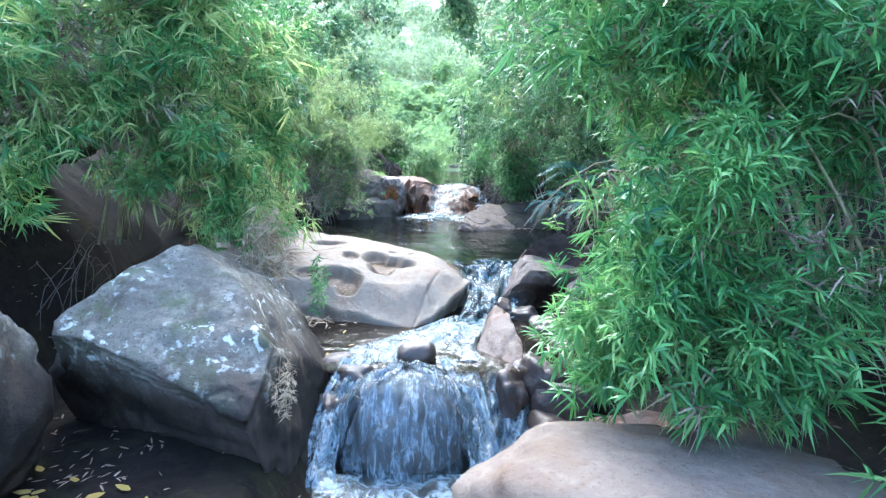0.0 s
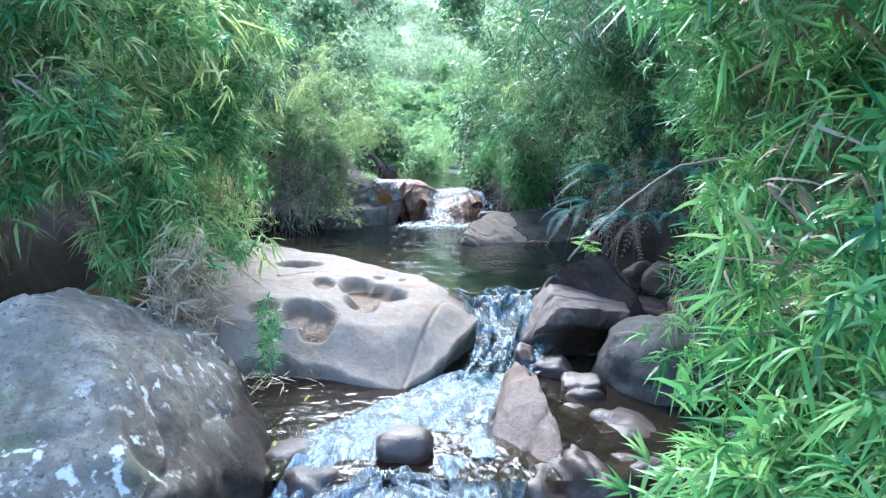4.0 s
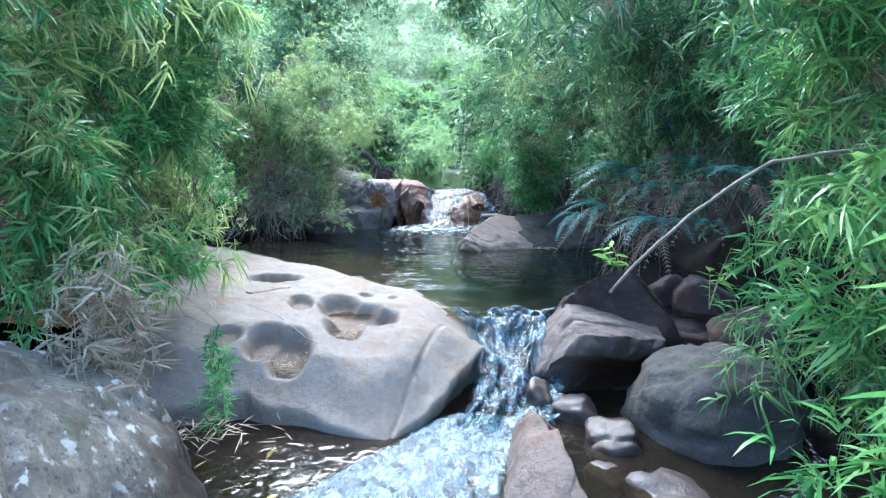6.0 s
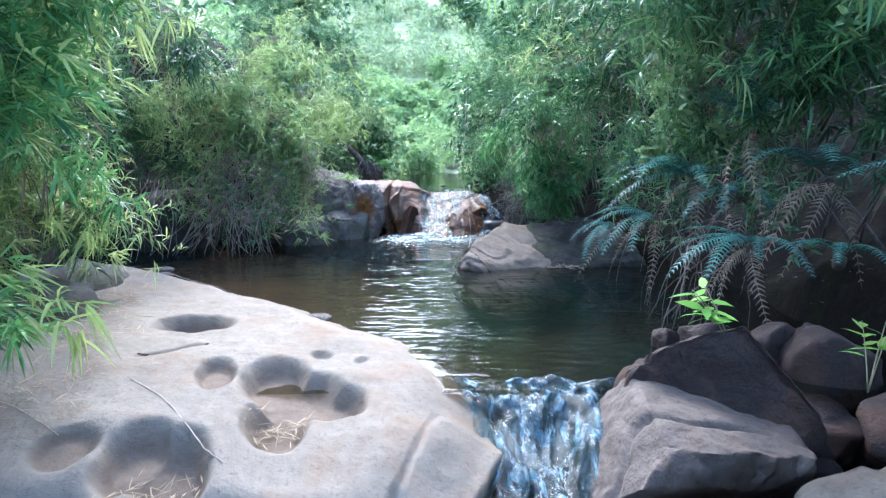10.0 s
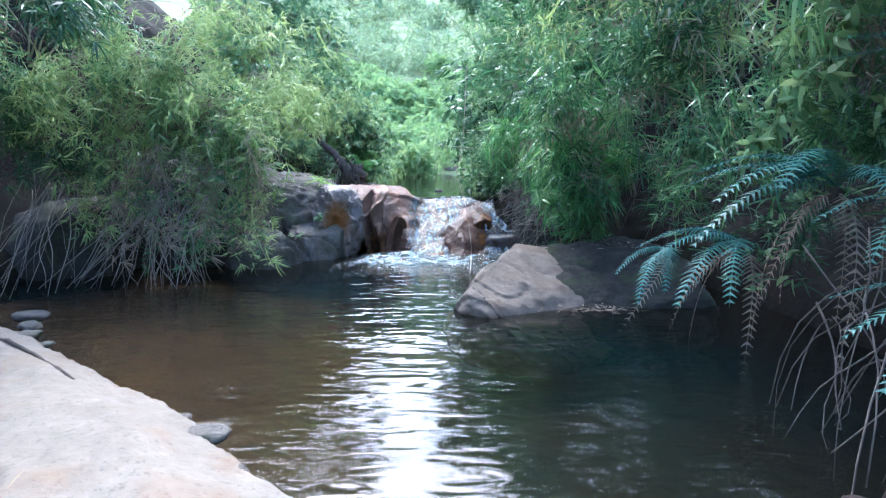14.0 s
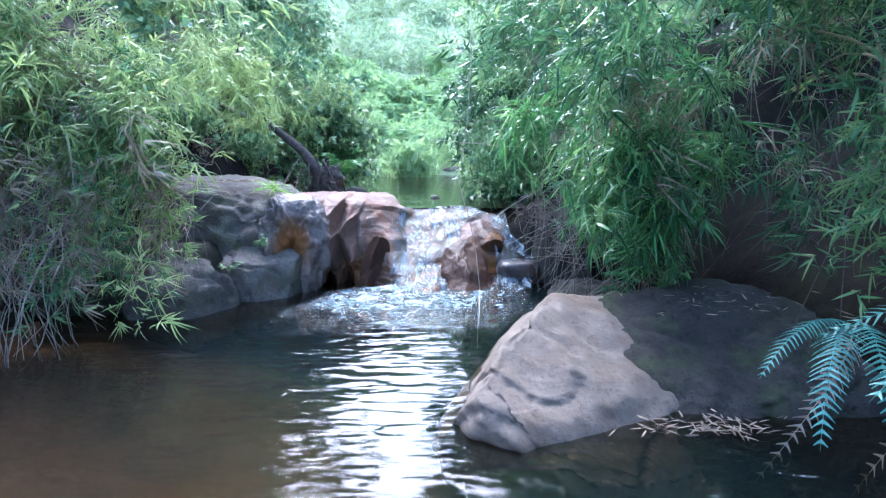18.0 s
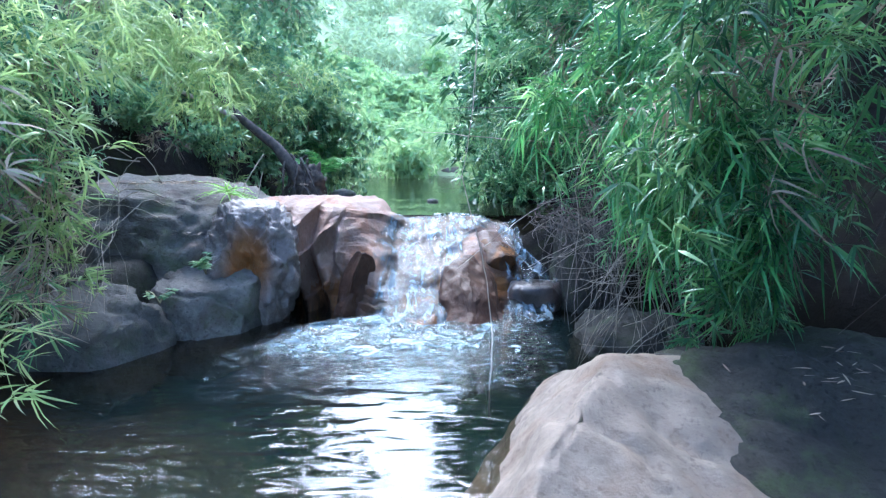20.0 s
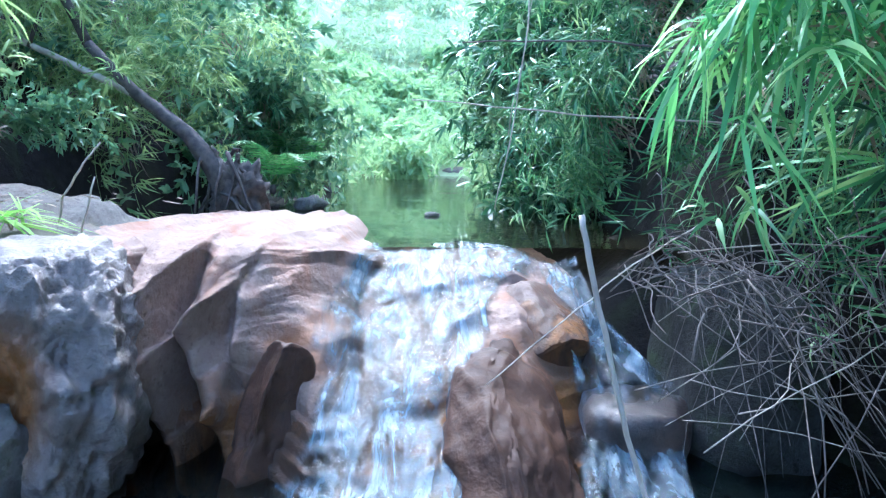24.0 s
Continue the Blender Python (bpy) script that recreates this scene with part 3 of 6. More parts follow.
def flat_rock():
    xs = np.concatenate([np.arange(-4.3, -2.1, 0.04), np.arange(-2.1, 0.45, 0.015), np.arange(0.45, 0.8, 0.04)])
    ys = np.concatenate([np.arange(5.7, 6.1, 0.03), np.arange(6.1, 8.8, 0.016), np.arange(8.8, 11.4, 0.04)])
    X, Y = np.meshgrid(xs, ys, indexing="ij")
    poly = np.array(FLAT_EDGE)
    nxt = np.roll(poly, -1, axis=0)
    dist, inside = np.full(X.shape, 9.0), np.zeros(X.shape, dtype=bool)
    for (ax, ay), (bx, by) in zip(poly, nxt):
        ex, ey = bx - ax, by - ay
        t = np.clip(((X - ax) * ex + (Y - ay) * ey) / (ex * ex + ey * ey), 0, 1)
        dist = np.minimum(dist, np.hypot(X - ax - t * ex, Y - ay - t * ey))
        hit = ((ay > Y) != (by > Y)) & (X < (bx - ax) * (Y - ay) / (by - ay + 1e-9) + ax)
        inside ^= hit
    d = np.where(inside, dist, -dist) + 0.05 * many_noise(X, Y, 1.7, 4, 3)
    top = np.interp(Y, (6.0, 6.3, 6.6, 7.0, 7.5, 8.5, 11), (-0.36, -0.22, -0.07, 0.03, 0.09, 0.12, 0.12))
    top = top + 0.05 * np.clip(-X - 0.8, 0, 2.2) - 0.10 * np.clip(X + 0.25, 0, 1)
    top = top + 0.035 * many_noise(X, Y, 0.9, 4, 21) + 0.006 * many_noise(X, Y, 6, 3, 5)
    Z = top - 0.13 * (1 - smooth01(d / 0.38)) - 0.75 * smooth01(-d / 0.16)
    pit, dig = np.zeros(X.shape), np.zeros(X.shape)
    for hx, hy, a, b, turn, depth in HOLES:
        c, s = math.cos(turn), math.sin(turn)
        u, v = (X - hx) * c + (Y - hy) * s, -(X - hx) * s + (Y - hy) * c
        q = np.hypot(u / a, v / b) + 0.15 * many_noise(X, Y, 4, 3, 13)
        cut = smooth01((1.22 - q) / 0.62)
        dig = np.maximum(dig, depth * 1.05 * cut)
        if depth > 0.045:
            pit = np.maximum(pit, cut)
    Z = Z - dig
    # crack lines on the nose
    Z = Z - 0.02 * np.exp(-((X - 0.3 * Y + 2.15) / 0.012) ** 2) * (Y < 7.2)
    low = np.clip((top - 0.16 - Z) / 0.5, 0, 1)
    FLAT_GRID.append((xs, ys, Z))
    X2 = X - low * 0.30 * smooth01((X + 0.7) / 0.8)
    Y2 = Y + low * 0.12 * smooth01((7.3 - Y) / 0.8)
    ob = new("flat_rock", quick_mesh("flat_rock", np.stack([X2, Y2, Z], -1).reshape(-1, 3), grid_faces(len(xs), len(ys)), SLAB_STONE))
    a = ob.data.attributes.new("pit", "FLOAT", "POINT")
    a.data.foreach_set("value", smooth01(pit * 1.25).astype(np.float32).ravel())
    return tagged(ob, "broad pale sandstone slab with potholes beside the pool", "rock")


flat_rock()
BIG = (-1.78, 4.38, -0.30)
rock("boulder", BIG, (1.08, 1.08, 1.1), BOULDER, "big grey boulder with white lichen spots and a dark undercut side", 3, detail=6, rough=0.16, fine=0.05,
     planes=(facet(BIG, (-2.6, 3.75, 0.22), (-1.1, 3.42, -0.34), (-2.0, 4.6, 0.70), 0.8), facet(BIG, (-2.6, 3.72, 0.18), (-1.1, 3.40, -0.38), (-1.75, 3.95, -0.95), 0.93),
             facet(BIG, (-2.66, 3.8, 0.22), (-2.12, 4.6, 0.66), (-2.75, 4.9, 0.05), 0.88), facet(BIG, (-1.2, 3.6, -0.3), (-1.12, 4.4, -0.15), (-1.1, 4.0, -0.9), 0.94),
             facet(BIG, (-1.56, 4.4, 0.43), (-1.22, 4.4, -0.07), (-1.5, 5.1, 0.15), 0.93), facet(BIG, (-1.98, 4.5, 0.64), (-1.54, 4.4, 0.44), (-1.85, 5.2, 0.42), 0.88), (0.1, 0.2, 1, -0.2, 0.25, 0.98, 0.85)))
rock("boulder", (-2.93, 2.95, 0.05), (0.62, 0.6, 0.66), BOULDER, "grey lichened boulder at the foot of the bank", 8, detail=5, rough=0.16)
rock("boulder", (1.18, 2.62, -0.62), (1.12, 0.66, 0.60), POOL_STONE, "smooth pale rounded boulder below the bamboo", 12, (0, 4, 6), detail=5, rough=0.12, cuts=((0, 0, 1, 0.8, 0.7),))
rock("slab", (1.15, 3.75, -0.95), (0.9, 0.6, 0.42), BROWN_ROCK, "low wet brown slab beside the lowest drop", 14, (0, -8, 20), detail=5, rough=0.15, cuts=((0, 0, 1, 0.7, 0.8),))
rock("dome_rock", (-0.30, 4.54, -1.0), (0.46, 0.39, 0.57), WET_ROCK, "round wet rock veiled by falling water", 17, detail=4, rough=0.08)
rock("wet_stone", (-0.24, 5.08, -0.42), (0.19, 0.16, 0.13), WET_ROCK, "small dark wet stone in the rapid", 18, detail=3)
MID = (0.48, 5.36, -0.64)
rock("mid_rock", MID, (0.29, 0.74, 0.58), PALE_BROWN, "smooth brown wedge of rock splitting the rapid", 22, detail=5, rough=0.12,
     planes=(facet(MID, (0.58, 5.85, -0.13), (0.66, 5.2, -0.34), (0.30, 5.2, -0.52), 0.93), facet(MID, (0.52, 5.95, -0.2), (0.30, 5.3, -0.5), (0.22, 5.5, -0.8), 0.9),
             facet(MID, (0.62, 4.95, -0.46), (0.28, 4.85, -0.62), (0.45, 4.72, -1.0), 0.9), facet(MID, (0.68, 5.8, -0.25), (0.72, 5.1, -0.5), (0.76, 5.4, -0.9), 0.9)))
for k, (x, y, z, a, b, c) in enumerate([(0.60, 4.80, -0.74, 0.15, 0.24, 0.32), (0.82, 4.86, -0.66, 0.16, 0.26, 0.34), (1.02, 4.68, -0.78, 0.15, 0.28, 0.28), (1.2, 5.0, -0.62, 0.2, 0.25, 0.22), (-0.75, 4.85, -0.6, 0.2, 0.2, 0.2),
                                        (-0.95, 5.15, -0.55, 0.22, 0.2, 0.14), (0.93, 6.45, -0.5, 0.13, 0.2, 0.2), (1.12, 6.1, -0.5, 0.2, 0.18, 0.18), (0.98, 5.75, -0.55, 0.14, 0.12, 0.12),
                                        (0.72, 6.6, -0.45, 0.1, 0.14, 0.2), (1.3, 5.5, -0.6, 0.25, 0.3, 0.2), (0.95, 4.45, -1.0, 0.3, 0.3, 0.3), (-0.85, 4.6, -0.85, 0.2, 0.2, 0.3)]):
    rock("wet_stone", (x, y, z), (a, b, c), WET_ROCK, "dark wet stone in the broken stream", 30 + k, (0, 0, k * 40), "stream stones", detail=4, rough=0.2, cuts=((0.2, -0.3, 1, 0.75, 0.6),))
OVER = (1.27, 7.02, -0.36)
rock("overhang_rock", OVER, (0.56, 0.50, 0.62), HOLLOW_ROCK, "pale-topped rock with a deep dark hollow in its side", 45, detail=6, rough=0.1, fine=0.05,
     hollow=((0.2, -0.9, -0.1, 1.0, 0.6), (-0.66, -0.75, -0.1, 0.3, 0.22)),
     planes=(facet(OVER, (1.06, 6.91, 0.09), (1.67, 6.84, 0.04), (1.12, 6.62, 0.045), 0.9), facet(OVER, (0.98, 6.72, 0.04), (0.76, 6.71, -0.22), (0.95, 7.1, 0.02), 0.9),
             facet(OVER, (1.7, 6.84, 0.0), (1.72, 6.8, -0.5), (1.78, 7.3, 0.0), 0.9), (0.12, -1, -0.7, 0.05, -0.38, 0.34, 0.96)))
DARK = (1.48, 7.22, -0.10)
rock("dark_rock", DARK, (0.62, 0.34, 0.66), BROWN_ROCK, "dark brown angular rock at the pool outlet", 47, detail=6, rough=0.1,
     planes=(facet(DARK, (1.08, 7.3, 0.25), (1.49, 7.1, 0.47), (1.4, 7.5, 0.28), 0.95), facet(DARK, (1.08, 7.28, 0.24), (1.49, 7.14, 0.46), (1.3, 7.08, -0.1), 0.97), facet(DARK, (1.07, 7.35, 0.25), (0.94, 7.15, -0.05), (1.02, 7.5, 0.1), 0.95),
             facet(DARK, (1.54, 7.14, 0.45), (1.76, 7.2, 0.12), (1.68, 7.5, 0.22), 0.95)))
rock("grey_boulder", (1.84, 6.28, -0.46), (0.52, 0.5, 0.54), SLATE_ROCK, "rounded grey-brown boulder below the ferns", 49, (0, 0, 15), detail=5, rough=0.12)
for k, (x, y, z, a, b, c) in enumerate([(2.0, 7.45, -0.2, 0.33, 0.26, 0.2), (2.4, 7.75, 0.05, 0.27, 0.25, 0.25), (1.62, 8.3, 0.03, 0.1, 0.09, 0.11), (1.9, 8.3, 0.02, 0.18, 0.14, 0.17), (2.15, 7.95, 0.1, 0.16, 0.15, 0.18),
                                        (2.5, 7.1, -0.1, 0.3, 0.3, 0.25)]):
    rock("bank_stone", (x, y, z), (a, b, c), BROWN_ROCK, "rounded brown stone at the edge of the pool", 55 + k, (0, 0, k * 50), "pool edge stones", detail=4, rough=0.2, cuts=((0.3, -0.4, 1, 0.7, 0.7), (-1, -0.4, 0.2, 0.7, 0.7)))
LOW = (1.0, 12.05, -0.08)
rock("pool_rock", LOW, (0.87, 1.0, 0.58), POOL_STONE, "pale sandstone rock sloping into the pool", 66, detail=6, rough=0.10, fine=0.05,
     planes=(facet(LOW, (0.25, 11.2, 0.13), (0.60, 11.8, 0.33), (0.60, 12.5, 0.05)), facet(LOW, (0.22, 11.18, 0.16), (0.97, 12.45, 0.49), (0.95, 11.52, 0.10)),
             facet(LOW, (0.5, 11.14, 0.03), (1.13, 11.46, 0.03), (0.8, 11.38, 0.14), 0.85), facet(LOW, (0.97, 12.4, 0.47), (1.5, 12.4, 0.50), (1.2, 12.9, 0.18), 0.95)))
rock("bank_rock", (1.85, 12.2, -0.05), (0.85, 0.95, 0.58), SHADE_DARK_ROCK, "dark grey bank rock under hanging grass", 68, detail=6, rough=0.16, fine=0.07, planes=((-0.15, -0.6, 1, 0, 0, 0.40, 0.8), (0.1, -1, 0.15, 0, -0.72, 0.05, 0.8)))
rock("bank_rock", (1.66, 14.05, -0.22), (0.46, 0.6, 0.42), SHADE_DARK_ROCK, "shade-dark wet rock beside the waterfall", 69, detail=5, rough=0.2, fine=0.08)
rock("bank_rock", (1.6, 15.3, 0.25), (0.32, 0.5, 0.55), SHADE_DARK_ROCK, "shade-dark wet rock beside the waterfall", 70, detail=4, rough=0.18)
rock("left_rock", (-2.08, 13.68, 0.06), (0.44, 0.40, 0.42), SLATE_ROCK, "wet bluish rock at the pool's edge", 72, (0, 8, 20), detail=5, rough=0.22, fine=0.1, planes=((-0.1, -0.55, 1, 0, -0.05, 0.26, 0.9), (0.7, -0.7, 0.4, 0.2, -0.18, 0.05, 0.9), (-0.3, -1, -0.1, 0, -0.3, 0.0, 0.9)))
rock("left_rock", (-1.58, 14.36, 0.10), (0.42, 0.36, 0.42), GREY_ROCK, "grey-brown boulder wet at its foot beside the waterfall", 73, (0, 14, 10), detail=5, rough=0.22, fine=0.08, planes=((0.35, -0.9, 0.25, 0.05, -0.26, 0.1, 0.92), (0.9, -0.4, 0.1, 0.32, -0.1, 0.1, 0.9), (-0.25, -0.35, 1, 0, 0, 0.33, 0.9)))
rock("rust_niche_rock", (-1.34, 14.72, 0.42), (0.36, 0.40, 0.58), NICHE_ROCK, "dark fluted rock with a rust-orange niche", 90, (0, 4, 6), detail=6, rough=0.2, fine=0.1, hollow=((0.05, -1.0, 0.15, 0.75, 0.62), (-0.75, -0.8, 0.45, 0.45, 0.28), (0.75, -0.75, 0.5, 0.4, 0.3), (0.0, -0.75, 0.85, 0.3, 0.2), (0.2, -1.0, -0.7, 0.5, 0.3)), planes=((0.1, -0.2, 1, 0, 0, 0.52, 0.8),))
rock("left_rock", (-2.35, 14.35, 0.05), (0.42, 0.42, 0.5), SHADE_DARK_ROCK, "dark mossy rock under hanging bamboo", 91, detail=4, rough=0.18)
rock("left_rock", (-2.95, 13.9, 0.1), (0.5, 0.4, 0.4), SHADE_DARK_ROCK, "dark rock under hanging roots", 74, detail=4, rough=0.2)
rock("left_rock", (-4.2, 13.4, 0.2), (0.7, 0.7, 0.7), SHADE_DARK_ROCK, "shaded boulder in the bank's recess", 75, detail=4, rough=0.18)
rock("mossy_rock", (-2.2, 15.3, 0.42), (0.9, 0.85, 0.78), GREY_ROCK, "mossy grey rock above the waterfall pool", 76, (0, 6, 0), detail=5, rough=0.2, fine=0.11, cuts=((0.1, -0.2, 1, 0.8, 0.7),))
# made-up ledge that blocks skylight from the recess
ledge = "dark ledge added to shade the bank's recess"
tagged(rock("shade_ledge", (-5.0, 5.8, 1.5), (1.0, 1.5, 0.4), SHADE_DARK_ROCK, ledge, 142, (0, -8, 0), detail=5, rough=0.3, fine=0.1), kind="structure")
rock("side_rock", (-3.2, 9.4, 0.15), (0.4, 0.5, 0.25), GREY_ROCK, "grey broken rock at the slab's edge", 78, detail=4, rough=0.22)
rock("side_rock", (-2.75, 8.4, 0.2), (0.3, 0.35, 0.22), GREY_ROCK, "grey broken rock at the slab's edge", 79, detail=4, rough=0.22)


def scallops(X, S, nx, ns, seed):
    """Shallow water-worn bowls with sharp rims: 0 in the bowls, 1 on the rims."""
    u, v = X * nx, S * ns
    best = np.full(X.shape, 9.0)
    second = np.full(X.shape, 9.0)
    ui, vi = np.floor(u), np.floor(v)
    for da in (-1, 0, 1):
        for db in (-1, 0, 1):
            a, b = ui + da, vi + db
            h1 = np.sin(a * 127.1 + b * 311.7 + seed) * 43758.5453
            h2 = np.sin(a * 269.5 + b * 183.3 + seed) * 43758.5453
            d = np.hypot(u - a - (h1 - np.floor(h1)), v - b - (h2 - np.floor(h2)))
            second = np.minimum(second, np.maximum(d, best))
            best = np.minimum(best, d)
    return np.clip(1 - (second - best) * 1.6, 0, 1) ** 1.5


# the ledge of the waterfall: cross sections from the wooded shoulder to the side stream
LEDGE_X = (-1.6, -1.05, -0.75, -0.5, -0.38, -0.2, 0.1, 0.6, 1.0)
LIP_Y = (15.1, 15.02, 15.3, 15.75, 16.1, 16.3, 16.5, 16.3, 16.1)
LIP_Z = (0.93, 0.95, 0.93, 0.87, 0.80, 0.72, 0.715, 0.73, 0.62)
BREAK_Y = (14.97, 14.92, 14.98, 15.15, 15.12, 15.3, 15.2, 15.42, 15.5)
BREAK_Z = (0.48, 0.48, 0.50, 0.50, 0.45, 0.36, 0.34, 0.50, 0.25)
FOOT_Y = (15.2, 15.18, 15.05, 14.66, 14.46, 14.24, 14.14, 14.6, 15.1)


def fall_surface(X, S):
    """The worn ledge over width X and profile S: 0 far back, 0.3 the lip, 0.6 the break of slope, 0.88 the foot, 1 under the pool."""
    def across(row):
        return np.interp(X + 0.05 * lattice_noise(X, S * 4, 3.0, 17), LEDGE_X, row)
    lip_y, lip_z, mid_y, mid_z, foot_y = (across(r) for r in (LIP_Y, LIP_Z, BREAK_Y, BREAK_Z, FOOT_Y))
    red = smooth01((-0.30 - X) / 0.25)
    knots = (0.0, 0.06, 0.3, 0.6, 0.88, 1.0)
    ys = (18.4 + 0 * X, 18.0 + 0 * X, lip_y, mid_y, foot_y, foot_y + 0.1)
    zs = (0.1 + 0 * X, 0.55 + 0.3 * red, lip_z, mid_z, -0.06 + 0 * X, -0.5 + 0 * X)
    Y, Z = np.zeros(X.shape), np.zeros(X.shape)
    for shift in (-0.05, -0.025, 0.0, 0.025, 0.05):
        q = np.clip(S + shift, 0, 1)
        for k in range(5):
            on = (q >= knots[k]) & ((q < knots[k + 1]) | (k == 4))
            u = np.clip((q - knots[k]) / (knots[k + 1] - knots[k]), 0, 1)
            Y = Y + np.where(on, ys[k] + (ys[k + 1] - ys[k]) * u, 0) / 5
            Z = Z + np.where(on, zs[k] + (zs[k + 1] - zs[k]) * u, 0) / 5
    face = smooth01((S - 0.27) / 0.1) * (1 - smooth01((S - 0.9) / 0.08))
    left = smooth01((-0.62 - X) / 0.16)
    # rounded ribs with hollows between them on the red shoulder
    ribs = np.abs(np.sin(np.pi * (X * 4.8 + 0.6 * lattice_noise(X, S * 2.2, 1.6, 4) + 0.3 * S)))
    bowl = scallops(X + 0.2 * S + 0.06 * lattice_noise(X, S, 5.0, 6), S + 0.4 * X, 3.8, 4.4, 2.0)
    Y = Y - left * face * (0.26 * (ribs ** 0.8 - 0.5) + 0.15 * (bowl - 0.35))
    Z = Z + left * face * 0.05 * (bowl - 0.3) + 0.05 * red * (bowl - 0.4) * smooth01((0.34 - S) / 0.08)
    # thin flaking layers beside the water and steps under it
    flakes = np.floor(S * 17 + 1.6 * lattice_noise(X, S * 3, 2.4, 8)) / 17 - S
    Y = Y - face * (1 - left) * (0.55 * flakes + 0.05 * lattice_noise(X, S * 5, 3.4, 11))
    Z = Z + face * (1 - left) * (0.03 * many_noise(X, S * 3, 3.0, 4, 31)) + 0.012 * many_noise(X, S * 6, 5.0, 3, 33)
    return Y, Z


def fall_rock():
    nx, ns = 300, 240
    X, S = np.meshgrid(np.linspace(-1.6, 1.0, nx), np.linspace(0, 1, ns), indexing="ij")
    Y, Z = fall_surface(X, S)
    ob = new("fall_rock", quick_mesh("fall_rock", np.stack([X, Y, Z], -1).reshape(-1, 3), grid_faces(nx, ns)[:, ::-1], RED_ROCK))
    return tagged(ob, "fluted red sandstone ledge of the small waterfall", "rock")


fall_rock()


def fall_water(name, left, right, s0, s1, label, off=0.03, seed=3):
    """A thin sheet that hugs the ledge; left and right bounds vary down the profile."""
    ns, nx = 110, 90
    S = np.linspace(s0, s1, ns)
    q = (S - s0) / (s1 - s0)
    lo = np.interp(q, np.linspace(0, 1, len(left)), left) + 0.03 * lattice_noise(q * 14, q * 0, 1.0, seed)
    hi = np.interp(q, np.linspace(0, 1, len(right)), right) + 0.03 * lattice_noise(q * 13, q * 0 + 5, 1.0, seed)
    u = np.linspace(0, 1, nx)
    X = lo[:, None] * (1 - u) + hi[:, None] * u
    SS = np.broadcast_to(S[:, None], X.shape)
    Y, Z = fall_surface(X, SS)
    lift = off * np.sin(np.pi * np.broadcast_to(u, X.shape)) ** 0.4 - 0.008
    w = 0.018 * many_noise(X * 9, SS * 5, 1.0, 3, seed)
    Y, Z = Y - 0.6 * (lift + w) * smooth01((SS - 0.3) / 0.1), Z + lift + 0.5 * w
    ob = new(name, quick_mesh(name, np.stack([X, Y, Z], -1).reshape(-1, 3), grid_faces(ns, nx), FALL))
    thick = np.clip(0.5 + 0.75 * many_noise(X + 0.3 * SS, SS, 4.0, 3, seed + 4), 0.08, 1)
    cover_of(ob, np.minimum(1, np.minimum(u, 1 - u) / 0.10) * thick)
    return tagged(ob, label, "water", kind="structure")


WEDGE = (0.46, 14.84, -0.08)
rock("wedge_rock", WEDGE, (0.27, 0.62, 0.56), RUST_ROCK, "wet rust-brown wedge of rock in the waterfall", 81, detail=6, rough=0.12, fine=0.05,
     planes=(facet(WEDGE, (0.36, 14.86, 0.38), (0.44, 14.2, -0.02), (0.18, 14.5, -0.05), 0.95), facet(WEDGE, (0.38, 14.86, 0.40), (0.47, 14.2, -0.02), (0.70, 14.6, 0.06), 0.95),
             facet(WEDGE, (0.30, 14.8, 0.36), (0.6, 14.9, 0.42), (0.5, 15.2, 0.48), 0.9)))
rock("wedge_rock", (0.70, 15.66, 0.33), (0.21, 0.5, 0.29), RED_ROCK, "pale red shoulder of rock beside the falling water", 82, (0, 6, 10), detail=5, rough=0.14,
     planes=((0.1, -0.8, -0.6, 0, -0.30, -0.02, 0.9), (-0.6, -0.4, 0.7, -0.08, -0.1, 0.2, 0.85), (0.1, -0.35, 1, 0, 0, 0.27, 0.85)))
rock("wedge_rock", (-0.54, 14.96, 0.10), (0.14, 0.28, 0.42), RUST_ROCK, "rust-brown wet pillar beside the falling water", 84, (-14, 10, -8), detail=5, rough=0.12, planes=((0.75, -0.7, 0.1, 0.03, -0.12, 0.1, 0.9), (-0.6, -0.8, 0.2, -0.05, -0.14, 0.1, 0.9)))
rock("wedge_rock", (1.08, 15.08, 0.10), (0.24, 0.22, 0.18), WET_ROCK, "dark step of rock under the side stream", 85, detail=4, rough=0.15, cuts=((0, 0, 1, 0.7, 0.8),))

# ---- running water ----
fall_water("water_fall", (-0.28, -0.30, -0.34, -0.44, -0.42, -0.36, -0.38, -0.42, -0.62), (0.86, 0.84, 0.72, 0.56, 0.46, 0.40, 0.34, 0.28, 0.36), 0.24, 0.90, "thin white waterfall sliding over red rock", 0.04)
flow("water_side_fall", [((0.80, 16.1, 0.70), (1.02, 16.1, 0.70)), ((0.82, 15.6, 0.46), (1.04, 15.6, 0.46)), ((0.82, 15.36, 0.35), (1.22, 15.32, 0.34)), ((0.82, 15.15, 0.30), (1.28, 15.1, 0.28)), ((0.8, 14.95, 0.1), (1.22, 14.85, 0.1)), ((0.72, 14.62, 0.012), (1.12, 14.5, 0.012))], FALL,
     "narrow stepped side stream of the waterfall", 30, 60, 0.035, 5)
flow("foam_pool", [((-1.1, 12.9, 0.012), (0.8, 12.9, 0.012)), ((-1.2, 13.3, 0.014), (1.0, 13.3, 0.014)), ((-1.25, 13.8, 0.018), (1.1, 13.9, 0.018)), ((-1.05, 14.1, 0.03), (1.1, 14.3, 0.03)), ((-0.62, 14.6, 0.03), (1.0, 14.75, 0.03))], FOAM, "white foam spreading from the waterfall's foot", 150, 150, 0.02, 7, 0.0, 0.85, 0.45)
